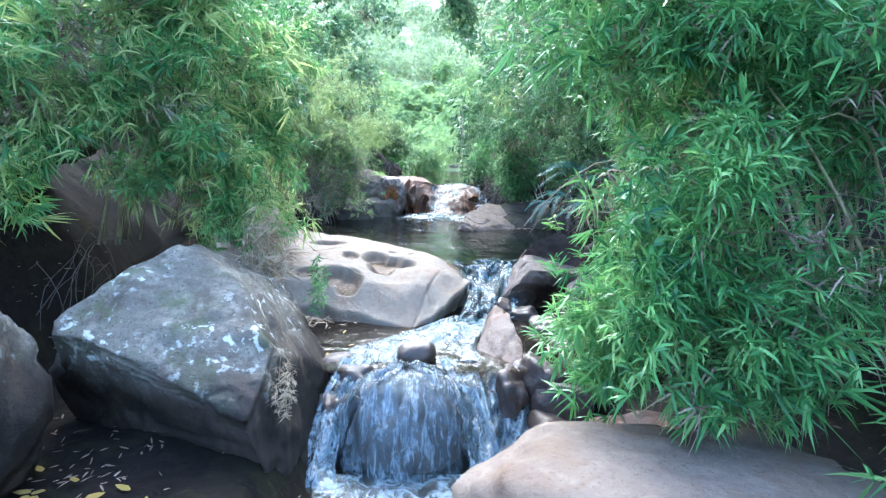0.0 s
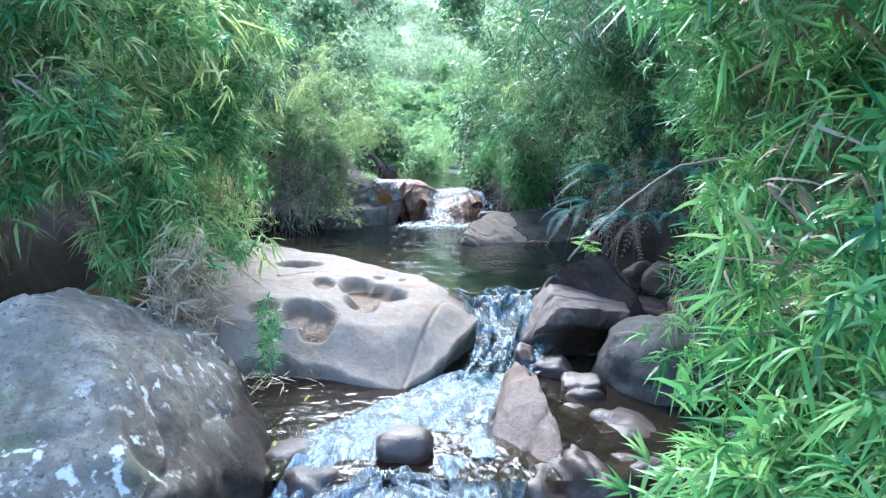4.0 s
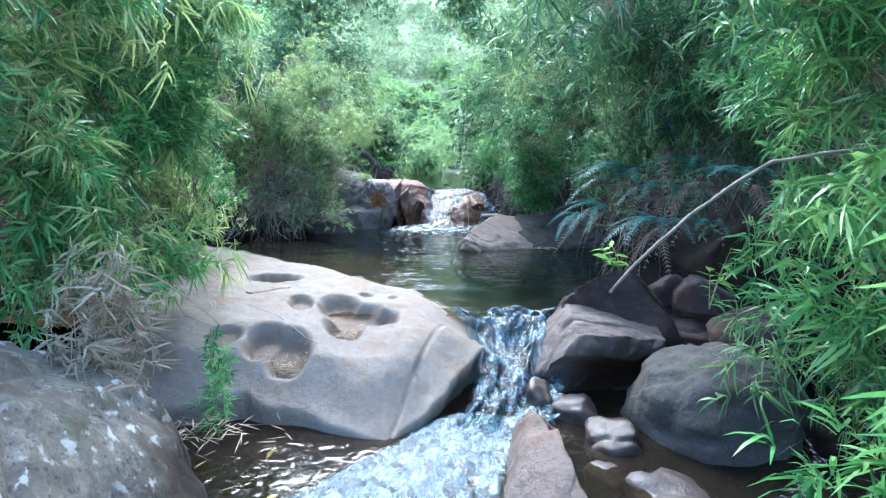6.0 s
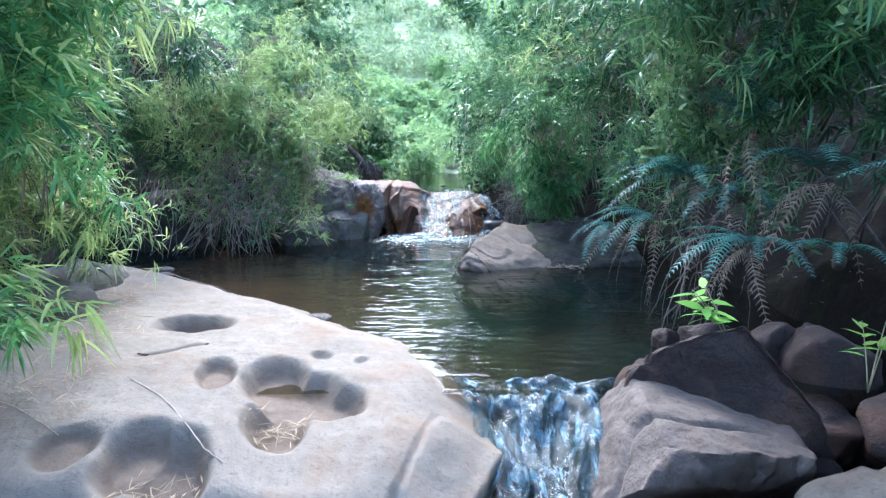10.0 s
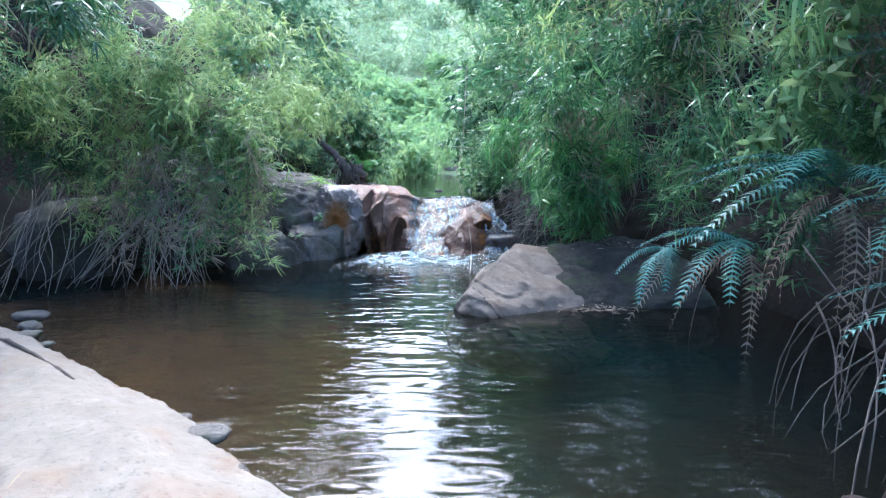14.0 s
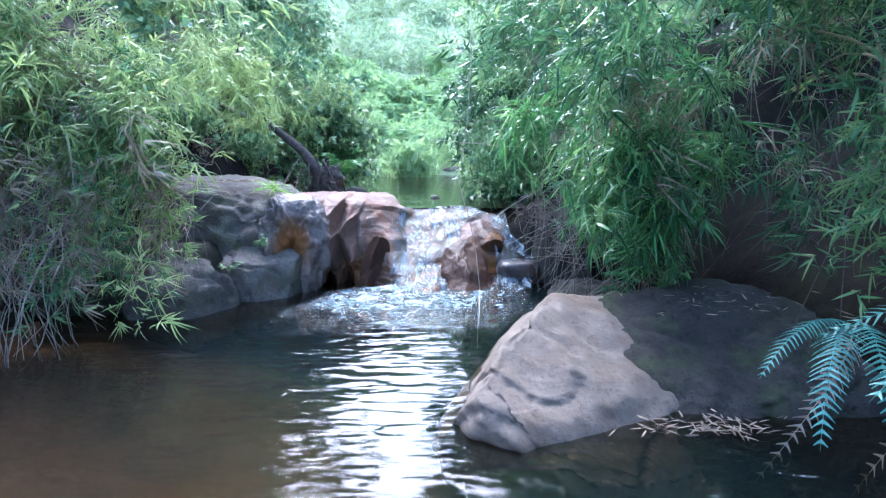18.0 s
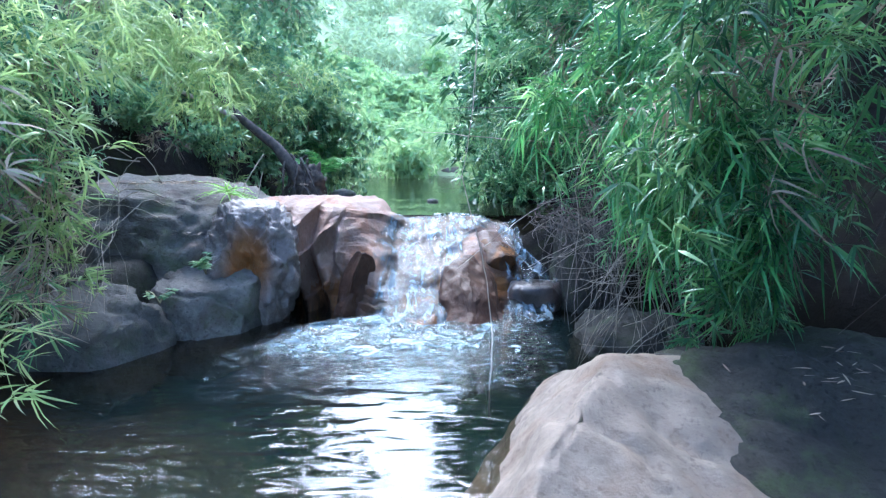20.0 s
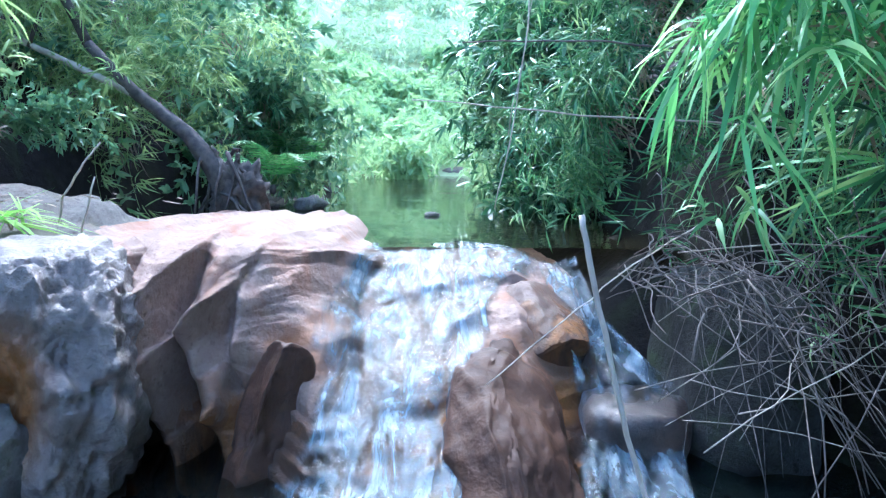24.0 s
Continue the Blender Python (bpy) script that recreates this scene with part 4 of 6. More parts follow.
flow("foam_foot", [((-1.1, 13.55, 0.02), (0.6, 13.6, 0.02)), ((-1.1, 13.95, 0.03), (0.65, 14.0, 0.03)), ((-0.9, 14.2, 0.05), (0.7, 14.35, 0.05)), ((-0.6, 14.45, 0.05), (0.7, 14.7, 0.04))], CHURN, "bright churned foam along the waterfall's foot", 90, 60, 0.035, 19, 0.0, 0.6, 0.22)
flow("water_outlet", [((0.12, 7.66, -0.006), (1.2, 7.62, -0.006)), ((0.14, 7.46, -0.016), (1.16, 7.42, -0.016)), ((0.2, 7.27, -0.1), (1.06, 7.2, -0.12)), ((0.26, 6.9, -0.22), (0.95, 6.85, -0.25)), ((0.22, 6.6, -0.38), (0.85, 6.5, -0.4)),
                      ((0.1, 6.2, -0.425), (0.75, 6.2, -0.425))], SPILL, "white cascade from the pool's outlet", 90, 110, 0.06, 9, margin=0.25)
flow("water_rapid", [((0.0, 6.4, -0.43), (0.85, 6.4, -0.42)), ((-0.5, 5.8, -0.425), (0.45, 5.9, -0.42)), ((-0.9, 5.3, -0.43), (0.3, 5.4, -0.43)), ((-0.85, 4.95, -0.44), (0.35, 5.0, -0.45))], RAPID, "white rapid between the rocks", 50, 60, 0.03, 11)
arm = "white water running round the side of a round rock"
flow("water_arm", [((-0.9, 4.98, -0.42), (-0.55, 4.98, -0.42)), ((-0.98, 4.6, -0.52), (-0.68, 4.6, -0.48)), ((-1.06, 4.35, -0.75), (-0.78, 4.35, -0.7)), ((-1.1, 4.1, -0.98), (-0.82, 4.1, -0.96)), ((-1.1, 3.9, -1.05), (-0.75, 3.88, -1.05))], RAPID, arm, 24, 50, 0.03, 13)
flow("water_arm", [((-0.05, 4.98, -0.42), (0.32, 4.98, -0.44)), ((0.06, 4.6, -0.48), (0.34, 4.6, -0.52)), ((0.16, 4.35, -0.72), (0.4, 4.35, -0.74)), ((0.2, 4.1, -0.96), (0.46, 4.1, -0.97)), ((0.15, 3.9, -1.05), (0.5, 3.9, -1.05))], RAPID, arm, 24, 50, 0.03, 14)


def dome_water():
    """A veil running over the round rock, thinning towards its sides."""
    n, k = 90, 60
    A, B = np.meshgrid(np.radians(np.linspace(-180, 180, n)), np.radians(np.linspace(4, 100, k)), indexing="ij")
    w = 1 + 0.05 * many_noise(A * 5, B * 2.5, 1.0, 4, 3)
    X = -0.30 + 0.62 * w * np.sin(B) * np.sin(A)
    Y = 4.52 - 0.50 * w * np.sin(B) * np.cos(A)
    Z = -0.98 + 0.66 * w * np.cos(B)
    ob = new("water_veil", quick_mesh("water_veil", np.stack([X, Y, Z], -1).reshape(-1, 3), grid_faces(n, k)[:, ::-1], DOME))
    cover_of(ob, np.ones(A.shape))
    return tagged(ob, "thin streaked veil of water over a round rock", "water", kind="structure")


dome_water()
flow("water_side_rapid", [((0.3, 5.0, -0.5), (1.2, 5.1, -0.54)), ((0.3, 4.7, -0.72), (1.1, 4.75, -0.74)), ((0.25, 4.35, -0.9), (0.95, 4.4, -0.95)), ((0.15, 4.05, -1.04), (0.8, 4.05, -1.04))], RAPID, "broken white water among dark stones", 40, 50, 0.06, 15)
flow("foam_lowest", [((-0.95, 4.1, -1.03), (0.5, 4.1, -1.03)), ((-0.9, 3.2, -1.03), (0.6, 3.2, -1.03)), ((-0.9, 2.0, -1.04), (0.6, 2.0, -1.04))], CHURN, "white foam below the lowest drop", 40, 40, 0.02, 17)


# ---- leaves ----
def leaf_arrays(base, direction, side, length, width, droop):
    """Folded, drooping blades from arrays of base points and unit directions: verts and quads."""
    n = len(base)
    t = np.array([0.0, 0.3, 0.68, 1.0])
    w = np.array([0.25, 1.0, 0.72, 0.0])
    verts = np.zeros((n, 7, 3))
    down = np.array([0, 0, -1.0])
    row = 0
    for k in range(4):
        c = base + direction * (length * t[k])[:, None] + down * (droop * length * t[k] ** 2)[:, None]
        if k < 3:
            verts[:, row] = c + side * (width * w[k] / 2)[:, None]
            verts[:, row + 1] = c - side * (width * w[k] / 2)[:, None]
            row += 2
        else:
            verts[:, row] = c
    o = (np.arange(n) * 7)[:, None]
    quads = np.concatenate([o + np.array([0, 1, 3, 2]), o + np.array([2, 3, 5, 4]), o + np.array([4, 5, 6, 6])])
    return verts.reshape(-1, 3), quads


def unit(v):
    return v / np.maximum(np.linalg.norm(v, axis=-1, keepdims=True), 1e-9)


def spray_mesh(name, rng, mat, length=0.5, nodes=7, per_node=6, leaf=0.14, width=0.015, droop=0.35, open_up=0.9):
    """A leafy twig along +x that bends down, with fans of leaves at its nodes."""
    t = np.linspace(0.12, 1.0, nodes)
    stem = np.stack([length * t, np.zeros(nodes), -0.28 * length * t ** 2], -1)
    base, way = [], []
    for i in range(nodes):
        tangent = np.array([1, 0, -0.56 * t[i]])
        a = i * 2.4 + rng.uniform(-0.6, 0.6)
        twig = unit(tangent * rng.uniform(0.2, 0.8) + np.array([0, math.cos(a), 0.8 * math.sin(a)]) * open_up)
        tip = stem[i] + twig * rng.uniform(0.03, 0.14) * length / 0.5
        for k in range(per_node):
            back = rng.uniform(0, 0.8) ** 2
            base.append(tip + (stem[i] - tip) * back + rng.normal(0, 0.006, 3))
            way.append(twig * rng.uniform(0.3, 0.9) + unit(rng.normal(0, 1, 3)) * rng.uniform(0.5, 0.9) + np.array([0, 0, 0.22]))
    base, way = np.array(base), unit(np.array(way))
    n = len(base)
    side = unit(np.cross(way, rng.normal(0, 0.5, (n, 3)) + np.array([0, 0, 1.0])))
    L = leaf * rng.uniform(0.6, 1.25, n)
    v, q = leaf_arrays(base, way, side, L, width * rng.uniform(0.8, 1.3, n), droop * rng.uniform(0.4, 1.6, n))
    pts = [(0, 0, 0)] + [tuple(p) for p in stem]
    tv, tq = tube_arrays(pts, np.linspace(0.004, 0.0015, len(pts)), 3)
    q2 = np.array(tq) + len(v)
    return quick_mesh(name, np.concatenate([v, np.array(tv)]), np.concatenate([q, q2]), mat)


RNG = np.random.default_rng(7)
BAMBOO = [spray_mesh("bamboo_spray", RNG, NEAR_LEAF, RNG.uniform(0.34, 0.5), 7, 11, 0.125, 0.0135, 0.5, 1.0) for k in range(7)]
FINE = [spray_mesh("fine_spray", RNG, BAMBOO_LEAF, RNG.uniform(0.4, 0.6), 7, 9, 0.13, 0.012, 0.5, 1.0) for k in range(4)]
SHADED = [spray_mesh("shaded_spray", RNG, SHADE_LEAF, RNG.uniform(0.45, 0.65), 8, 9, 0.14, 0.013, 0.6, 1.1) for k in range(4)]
BOUGH = [spray_mesh("bamboo_bough", RNG, BAMBOO_LEAF, RNG.uniform(0.7, 0.9), 12, 8, 0.125, 0.011, 0.5, 1.5) for k in range(4)]
BUSHY = [spray_mesh("bushy_spray", RNG, SHRUB_LEAF, RNG.uniform(0.8, 1.0), 14, 9, 0.10, 0.036, 0.25, 1.9) for k in range(4)]
CEILING = [spray_mesh("canopy_spray", RNG, SHADE_LEAF, RNG.uniform(0.9, 1.1), 14, 10, 0.16, 0.03, 0.3, 1.8) for k in range(3)]
BLADE = [spray_mesh("blade_spray", RNG, NEAR_LEAF, RNG.uniform(0.3, 0.45), 5, 8, 0.20, 0.0155, 0.8, 0.9) for k in range(4)]
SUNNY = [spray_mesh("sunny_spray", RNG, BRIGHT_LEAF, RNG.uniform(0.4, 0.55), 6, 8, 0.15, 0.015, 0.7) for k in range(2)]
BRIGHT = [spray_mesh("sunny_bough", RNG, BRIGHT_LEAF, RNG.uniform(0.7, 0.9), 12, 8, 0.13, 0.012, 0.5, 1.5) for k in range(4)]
SHRUB = [spray_mesh("shrub_spray", RNG, SHRUB_LEAF, RNG.uniform(0.7, 0.9), 9, 7, 0.105, 0.04, 0.2, 1.8) for k in range(4)]
WITHERED = [spray_mesh("withered_spray", RNG, DEAD_FROND, RNG.uniform(0.4, 0.5), 7, 6, 0.12, 0.010, 0.9) for k in range(2)]
DRY = [spray_mesh("dry_spray", RNG, STRAW, RNG.uniform(0.4, 0.5), 6, 7, 0.15, 0.014, 0.9) for k in range(3)]


def aim(at, way, roll, size):
    q = Vector(way).to_track_quat("X", "Z").to_matrix().to_4x4()
    return Matrix.Translation(at) @ q @ pose(0, 0, 0, math.degrees(roll), 0, 0) @ Matrix.Scale(size, 4)


def clump(label, base, lobes, kinds, count, rng, culms=6, size=(0.8, 1.25), face=(0, -1, 0.2), droop=0.55, name="bamboo_clump", category="bamboo", spray="leaf_spray", culm_mat=None, keep=None, group=""):
    """A leafy mass: culms arching from the base into ellipsoid lobes whose shells carry leaf sprays."""
    root = thing(name, base, label, category, group)
    vol = np.array([l[3] * l[5] + l[4] * l[5] + l[3] * l[4] for l in lobes])
    f = np.array(face, dtype=float)
    f /= np.linalg.norm(f)
    for k in range(culms):
        l = lobes[k % len(lobes)]
        end = (l[0] + rng.uniform(-0.5, 0.5) * l[3], l[1] + rng.uniform(-0.5, 0.5) * l[4], l[2] + rng.uniform(0, 0.6) * l[5])
        foot = (base[0] + rng.uniform(-0.25, 0.25), base[1] + rng.uniform(-0.3, 0.3), base[2] - 0.1)
        pts = bend(foot, end, 0.35, 9, 0.02, random)
        part("culm", tube("culm", pts, np.linspace(0.013, 0.004, 9), culm_mat or CULM, 5), root)
    tufts = []
    while len(tufts) < max(6, count // 8):
        l = lobes[rng.choice(len(lobes), p=vol / vol.sum())]
        n = unit(rng.normal(0, 1, 3))
        if n @ f >= -0.15:
            tufts.append((np.array(l[:3]) + n * np.array(l[3:6]) * rng.uniform(0.55, 1.0) ** 0.5, n))
    made = 0
    tries = 0
    while made < count and tries < count * 12:
        tries += 1
        c, n = tufts[rng.integers(len(tufts))]
        p = c + 0.11 * size[0] * rng.normal(0, 1, 3)
        inside = rng.uniform() < 0.15
        if inside:
            p = p - 0.25 * n
        if keep is not None and not keep(p):
            continue
        if p[2] < ground_z(p[0], p[1]) - 0.05:
            continue
        way = n * 0.8 + np.array([0, 0, 0.25 - droop]) + rng.normal(0, 0.4, 3)
        s = rng.uniform(*size)
        if keep is not None and not keep(p + way / np.linalg.norm(way) * 0.4 * s):
            continue
        mesh = (WITHERED if inside else kinds)[rng.integers(2 if inside else len(kinds))]
        part(spray, mesh, root, aim(p - way * 0.2 * s, way, rng.uniform(-0.6, 0.6), s))
        made += 1
    return root


def off_cave(p):
    """Leaves the dark recess of the bank open under the hanging leaves."""
    return off_path(p) and not (p[0] < -2.55 and p[2] < 1.0 and p[1] < 6.9)


def off_path(p):
    """Keeps sprays clear of the air that the flight goes through."""
    if p[1] < 3.25 and p[0] < 1.9 and p[2] < 0.0:
        return False
    return math.hypot(p[0] - 0.1, (p[2] - 1.28) * 0.9) > 0.62 or p[1] > 19 or p[1] < -1


def off_end(p):
    """As off_path, but only as far as the flight goes."""
    return p[1] > 13.35 or off_path(p)


def off_recess(p):
    """Leaves the shaded recess beside the pool open behind the bamboo."""
    return off_path(p) and p[0] < -2.32


green_r = "dense green bamboo with narrow drooping leaves on the bank"
# right bank, in the order of the flight
clump(green_r, (2.3, 3.2, 0.2), [(1.35, 3.7, 1.5, 0.75, 0.7, 0.9), (1.55, 3.45, 0.45, 0.7, 0.6, 0.6)], BAMBOO, 235, RNG, 16, face=(-0.6, -1, 0.3), droop=0.15, keep=off_path)
clump(green_r, (2.6, 3.6, 0.6), [(2.1, 3.3, 1.2, 0.7, 0.8, 1.0), (2.5, 3.0, 0.3, 0.7, 0.7, 0.6), (1.5, 4.0, 2.5, 0.9, 0.8, 0.7)], BAMBOO, 235, RNG, 16, face=(-0.6, -1, 0.3), droop=0.15, keep=off_path)
clump(green_r, (3.0, 3.4, 0.9), [(2.6, 3.6, 2.2, 1.0, 0.9, 0.9), (2.2, 3.9, 3.2, 1.1, 0.9, 0.8), (3.0, 2.8, 1.2, 0.8, 0.8, 0.8)], BAMBOO, 250, RNG, 8, face=(-0.6, -1, 0.3), droop=0.15, keep=off_path)
clump(green_r, (2.5, 4.7, 0.4), [(1.95, 4.6, 1.6, 0.5, 0.5, 0.7), (1.95, 4.5, 0.5, 0.5, 0.5, 0.5), (1.9, 4.9, 2.4, 0.6, 0.6, 0.5)], BAMBOO, 110, RNG, 8, face=(-0.6, -1, 0.3), droop=0.15, keep=off_path)
clump("bamboo leaves hanging over the dark bank", (2.1, 13.5, 0.9), [(1.55, 13.2, 1.5, 0.4, 0.5, 0.5), (1.75, 12.9, 1.0, 0.35, 0.4, 0.4)], BLADE + SHADED[:1], 95, RNG, 6, (0.6, 0.95), face=(-0.6, -1, 0.3), droop=0.4, keep=off_path)
clump("broad bright blades of bamboo beside the waterfall", (2.0, 14.3, 0.9), [(1.45, 14.1, 1.75, 0.5, 0.45, 0.35), (1.2, 14.3, 1.55, 0.4, 0.4, 0.25), (1.7, 13.6, 1.6, 0.4, 0.4, 0.4)], BLADE, 60, RNG, 6, (0.6, 0.95), face=(-0.6, -1, 0.3), droop=0.25, keep=off_end)
clump(green_r, (2.4, 4.9, 0.6), [(1.3, 4.8, 1.9, 0.3, 0.3, 0.25), (1.9, 4.7, 1.75, 0.4, 0.4, 0.45), (1.7, 5.0, 2.3, 0.5, 0.5, 0.3)], BAMBOO, 80, RNG, 8, (0.7, 1.1), face=(-0.6, -1, 0.3), droop=0.15, keep=off_path)
clump("shaded bamboo leaves over the outlet stones", (2.9, 6.1, 0.3), [(2.35, 5.9, 0.35, 0.4, 0.6, 0.55), (2.4, 6.2, 1.4, 0.45, 0.7, 0.65)], FINE + BAMBOO[:3], 95, RNG, 8, face=(-0.6, -1, 0.3), keep=off_path)
# left bank
green_l = "dark green bamboo hanging over the bank with narrow leaves"
clump(green_l, (-3.3, 6.0, 0.6), [(-2.75, 5.9, 1.3, 0.75, 0.8, 0.9), (-2.5, 5.6, 2.2, 0.8, 0.8, 0.8)], BAMBOO[:4] + SUNNY, 290, RNG, 9, face=(0.7, -1, 0.3), droop=0.3, keep=off_cave)
clump(green_l, (-3.3, 7.6, 0.6), [(-2.75, 7.4, 1.4, 0.75, 0.9, 0.9), (-2.6, 7.4, 2.5, 0.8, 0.9, 0.8), (-2.4, 6.4, 0.7, 0.5, 0.5, 0.5)], BAMBOO[:4] + SUNNY, 290, RNG, 9, face=(0.7, -1, 0.3), droop=0.3, keep=off_cave)
clump(green_l, (-3.5, 8.9, 0.6), [(-3.1, 8.7, 1.6, 0.6, 0.7, 0.8), (-2.95, 8.7, 2.6, 0.65, 0.8, 0.8)], BRIGHT[:2] + FINE + SUNNY[:1], 210, RNG, 8, face=(0.7, -1, 0.3), droop=0.3, keep=off_recess)
clump(green_l, (-3.9, 4.6, 0.9), [(-3.4, 4.9, 2.0, 0.8, 0.8, 0.7), (-3.3, 5.4, 2.9, 1.0, 0.9, 0.8), (-2.6, 5.6, 3.2, 0.9, 0.9, 0.7), (-3.6, 4.4, 1.8, 0.6, 0.6, 0.6)], BAMBOO[:4] + SUNNY, 300, RNG, 8, face=(0.7, -1, 0.3), droop=0.3, keep=off_path)
clump(green_l, (-3.9, 7.4, 1.2), [(-3.2, 7.3, 3.4, 1.0, 1.2, 0.9), (-3.0, 9.0, 3.6, 1.0, 1.0, 0.9)], FINE + BAMBOO[:2], 220, RNG, 6, face=(0.7, -1, 0.1), keep=off_path)
# banks round the pool
mid = "bright green bamboo thicket overhanging the pool"
B2 = BOUGH + FINE[:2]
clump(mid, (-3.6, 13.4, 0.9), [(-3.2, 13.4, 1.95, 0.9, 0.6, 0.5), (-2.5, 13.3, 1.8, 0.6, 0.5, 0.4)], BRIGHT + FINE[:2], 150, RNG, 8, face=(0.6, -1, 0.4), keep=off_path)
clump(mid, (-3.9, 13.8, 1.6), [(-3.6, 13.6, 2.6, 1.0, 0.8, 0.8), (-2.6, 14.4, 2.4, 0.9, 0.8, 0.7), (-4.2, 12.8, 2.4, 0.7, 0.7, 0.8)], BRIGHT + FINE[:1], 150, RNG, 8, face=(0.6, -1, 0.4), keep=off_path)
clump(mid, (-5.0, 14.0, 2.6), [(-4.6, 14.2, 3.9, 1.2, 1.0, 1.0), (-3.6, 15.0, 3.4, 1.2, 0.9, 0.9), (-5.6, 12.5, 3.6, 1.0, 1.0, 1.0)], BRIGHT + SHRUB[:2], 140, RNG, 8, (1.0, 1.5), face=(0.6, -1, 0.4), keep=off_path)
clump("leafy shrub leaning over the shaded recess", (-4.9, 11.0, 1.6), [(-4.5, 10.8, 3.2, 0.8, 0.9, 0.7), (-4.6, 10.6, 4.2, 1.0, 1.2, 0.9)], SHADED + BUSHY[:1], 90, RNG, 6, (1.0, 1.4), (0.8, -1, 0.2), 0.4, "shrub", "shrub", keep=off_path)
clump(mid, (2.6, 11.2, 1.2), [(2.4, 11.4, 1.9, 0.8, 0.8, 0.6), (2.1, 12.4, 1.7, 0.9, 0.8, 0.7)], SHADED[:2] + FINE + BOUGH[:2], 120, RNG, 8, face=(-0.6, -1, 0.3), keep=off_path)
clump(mid, (2.4, 13.6, 1.0), [(1.95, 13.3, 1.65, 0.6, 0.6, 0.5), (1.9, 14.3, 1.75, 0.65, 0.7, 0.6)], BLADE + FINE[:2] + SHADED[:1], 100, RNG, 8, face=(-0.6, -1, 0.3), keep=off_path)
clump(mid, (2.6, 15.4, 1.6), [(1.9, 15.2, 2.2, 0.8, 0.8, 0.9), (1.7, 16.6, 2.0, 0.7, 0.8, 1.0)], B2, 150, RNG, 8, face=(-0.6, -1, 0.3), keep=off_path)
clump(mid, (3.2, 12.2, 2.2), [(2.9, 12.0, 2.9, 1.0, 1.1, 0.9), (2.4, 13.6, 2.8, 1.0, 0.9, 0.9)], BOUGH + BRIGHT[:2] + SHADED[:1], 110, RNG, 8, (1.0, 1.4), face=(-0.6, -1, 0.3), keep=off_path)
clump(mid, (3.6, 14.2, 3.0), [(2.9, 14.6, 3.8, 1.2, 1.2, 1.0), (2.6, 16.5, 3.6, 1.2, 1.2, 1.2), (3.9, 11.8, 3.9, 1.2, 1.2, 1.0)], BOUGH + SHRUB, 95, RNG, 8, (1.1, 1.7), face=(-0.6, -1, 0.3), keep=off_path)
# foliage extended with lobes above view, added to keep skylight off the banks
canopy = "tall bamboo arching over the shaded side of the pool"
clump(canopy, (3.6, 7.6, 1.6), [(2.7, 7.2, 3.3, 1.0, 1.2, 0.6), (2.4, 9.4, 3.3, 1.0, 1.2, 0.6), (2.9, 5.2, 3.4, 1.0, 1.1, 0.6), (2.3, 6.3, 2.7, 0.8, 0.9, 0.5), (1.9, 7.6, 3.2, 0.8, 1.2, 0.4), (1.7, 9.8, 3.4, 0.8, 1.2, 0.4)], FINE[:2] + BOUGH[:3], 250, RNG, 9, (1.2, 1.8), (0, -0.2, 0), 0.4, keep=off_path)
clump(canopy, (-5.0, 11.2, 1.8), [(-4.3, 11.4, 3.0, 0.9, 1.1, 0.5), (-4.4, 12.6, 3.2, 0.8, 0.9, 0.6), (-4.3, 4.0, 3.0, 0.9, 1.2, 0.6)], BOUGH, 130, RNG, 9, (1.2, 1.7), (0, -0.2, 0), 0.4, keep=off_path)
clump("dark creeper hanging over the shaded recess", (-4.9, 11.3, 2.6), [(-4.25, 10.9, 2.35, 0.45, 0.7, 0.3), (-4.1, 12.2, 2.1, 0.4, 0.5, 0.4), (-3.9, 12.6, 1.6, 0.25, 0.3, 0.5)], SHADED, 75, RNG, 5, (0.6, 0.95), (0.8, -0.8, 0.0), 0.6, "creeper", "shrub", keep=off_path)
clump("dark low shrub in the shade behind the ferns", (3.0, 8.4, 0.8), [(2.85, 8.2, 1.1, 0.4, 0.9, 0.6), (2.9, 6.6, 1.3, 0.5, 0.9, 0.7), (2.75, 10.2, 1.2, 0.4, 0.9, 0.6)], SHADED + SHRUB[:1], 60, RNG, 6, (0.6, 1.0), (-0.9, -0.6, 0.2), 0.4, "shrub", "shrub", keep=off_path, culm_mat=TWIG)
clump("dark shrub above the ferns on the bank", (3.2, 9.2, 1.6), [(2.9, 9.4, 2.3, 0.8, 0.9, 0.7), (3.2, 8.0, 2.6, 0.9, 0.9, 0.9), (2.9, 6.4, 2.6, 0.8, 1.0, 0.8), (2.5, 8.6, 2.5, 0.5, 1.2, 0.4), (2.4, 7.0, 2.3, 0.4, 0.8, 0.4)], BUSHY[:1] + SHADED[:2] + FINE[:2] + BOUGH[:2], 210, RNG, 8, (0.9, 1.4), (-0.8, -0.8, 0.2), 0.4, "shrub", "shrub", keep=off_path, culm_mat=TWIG)
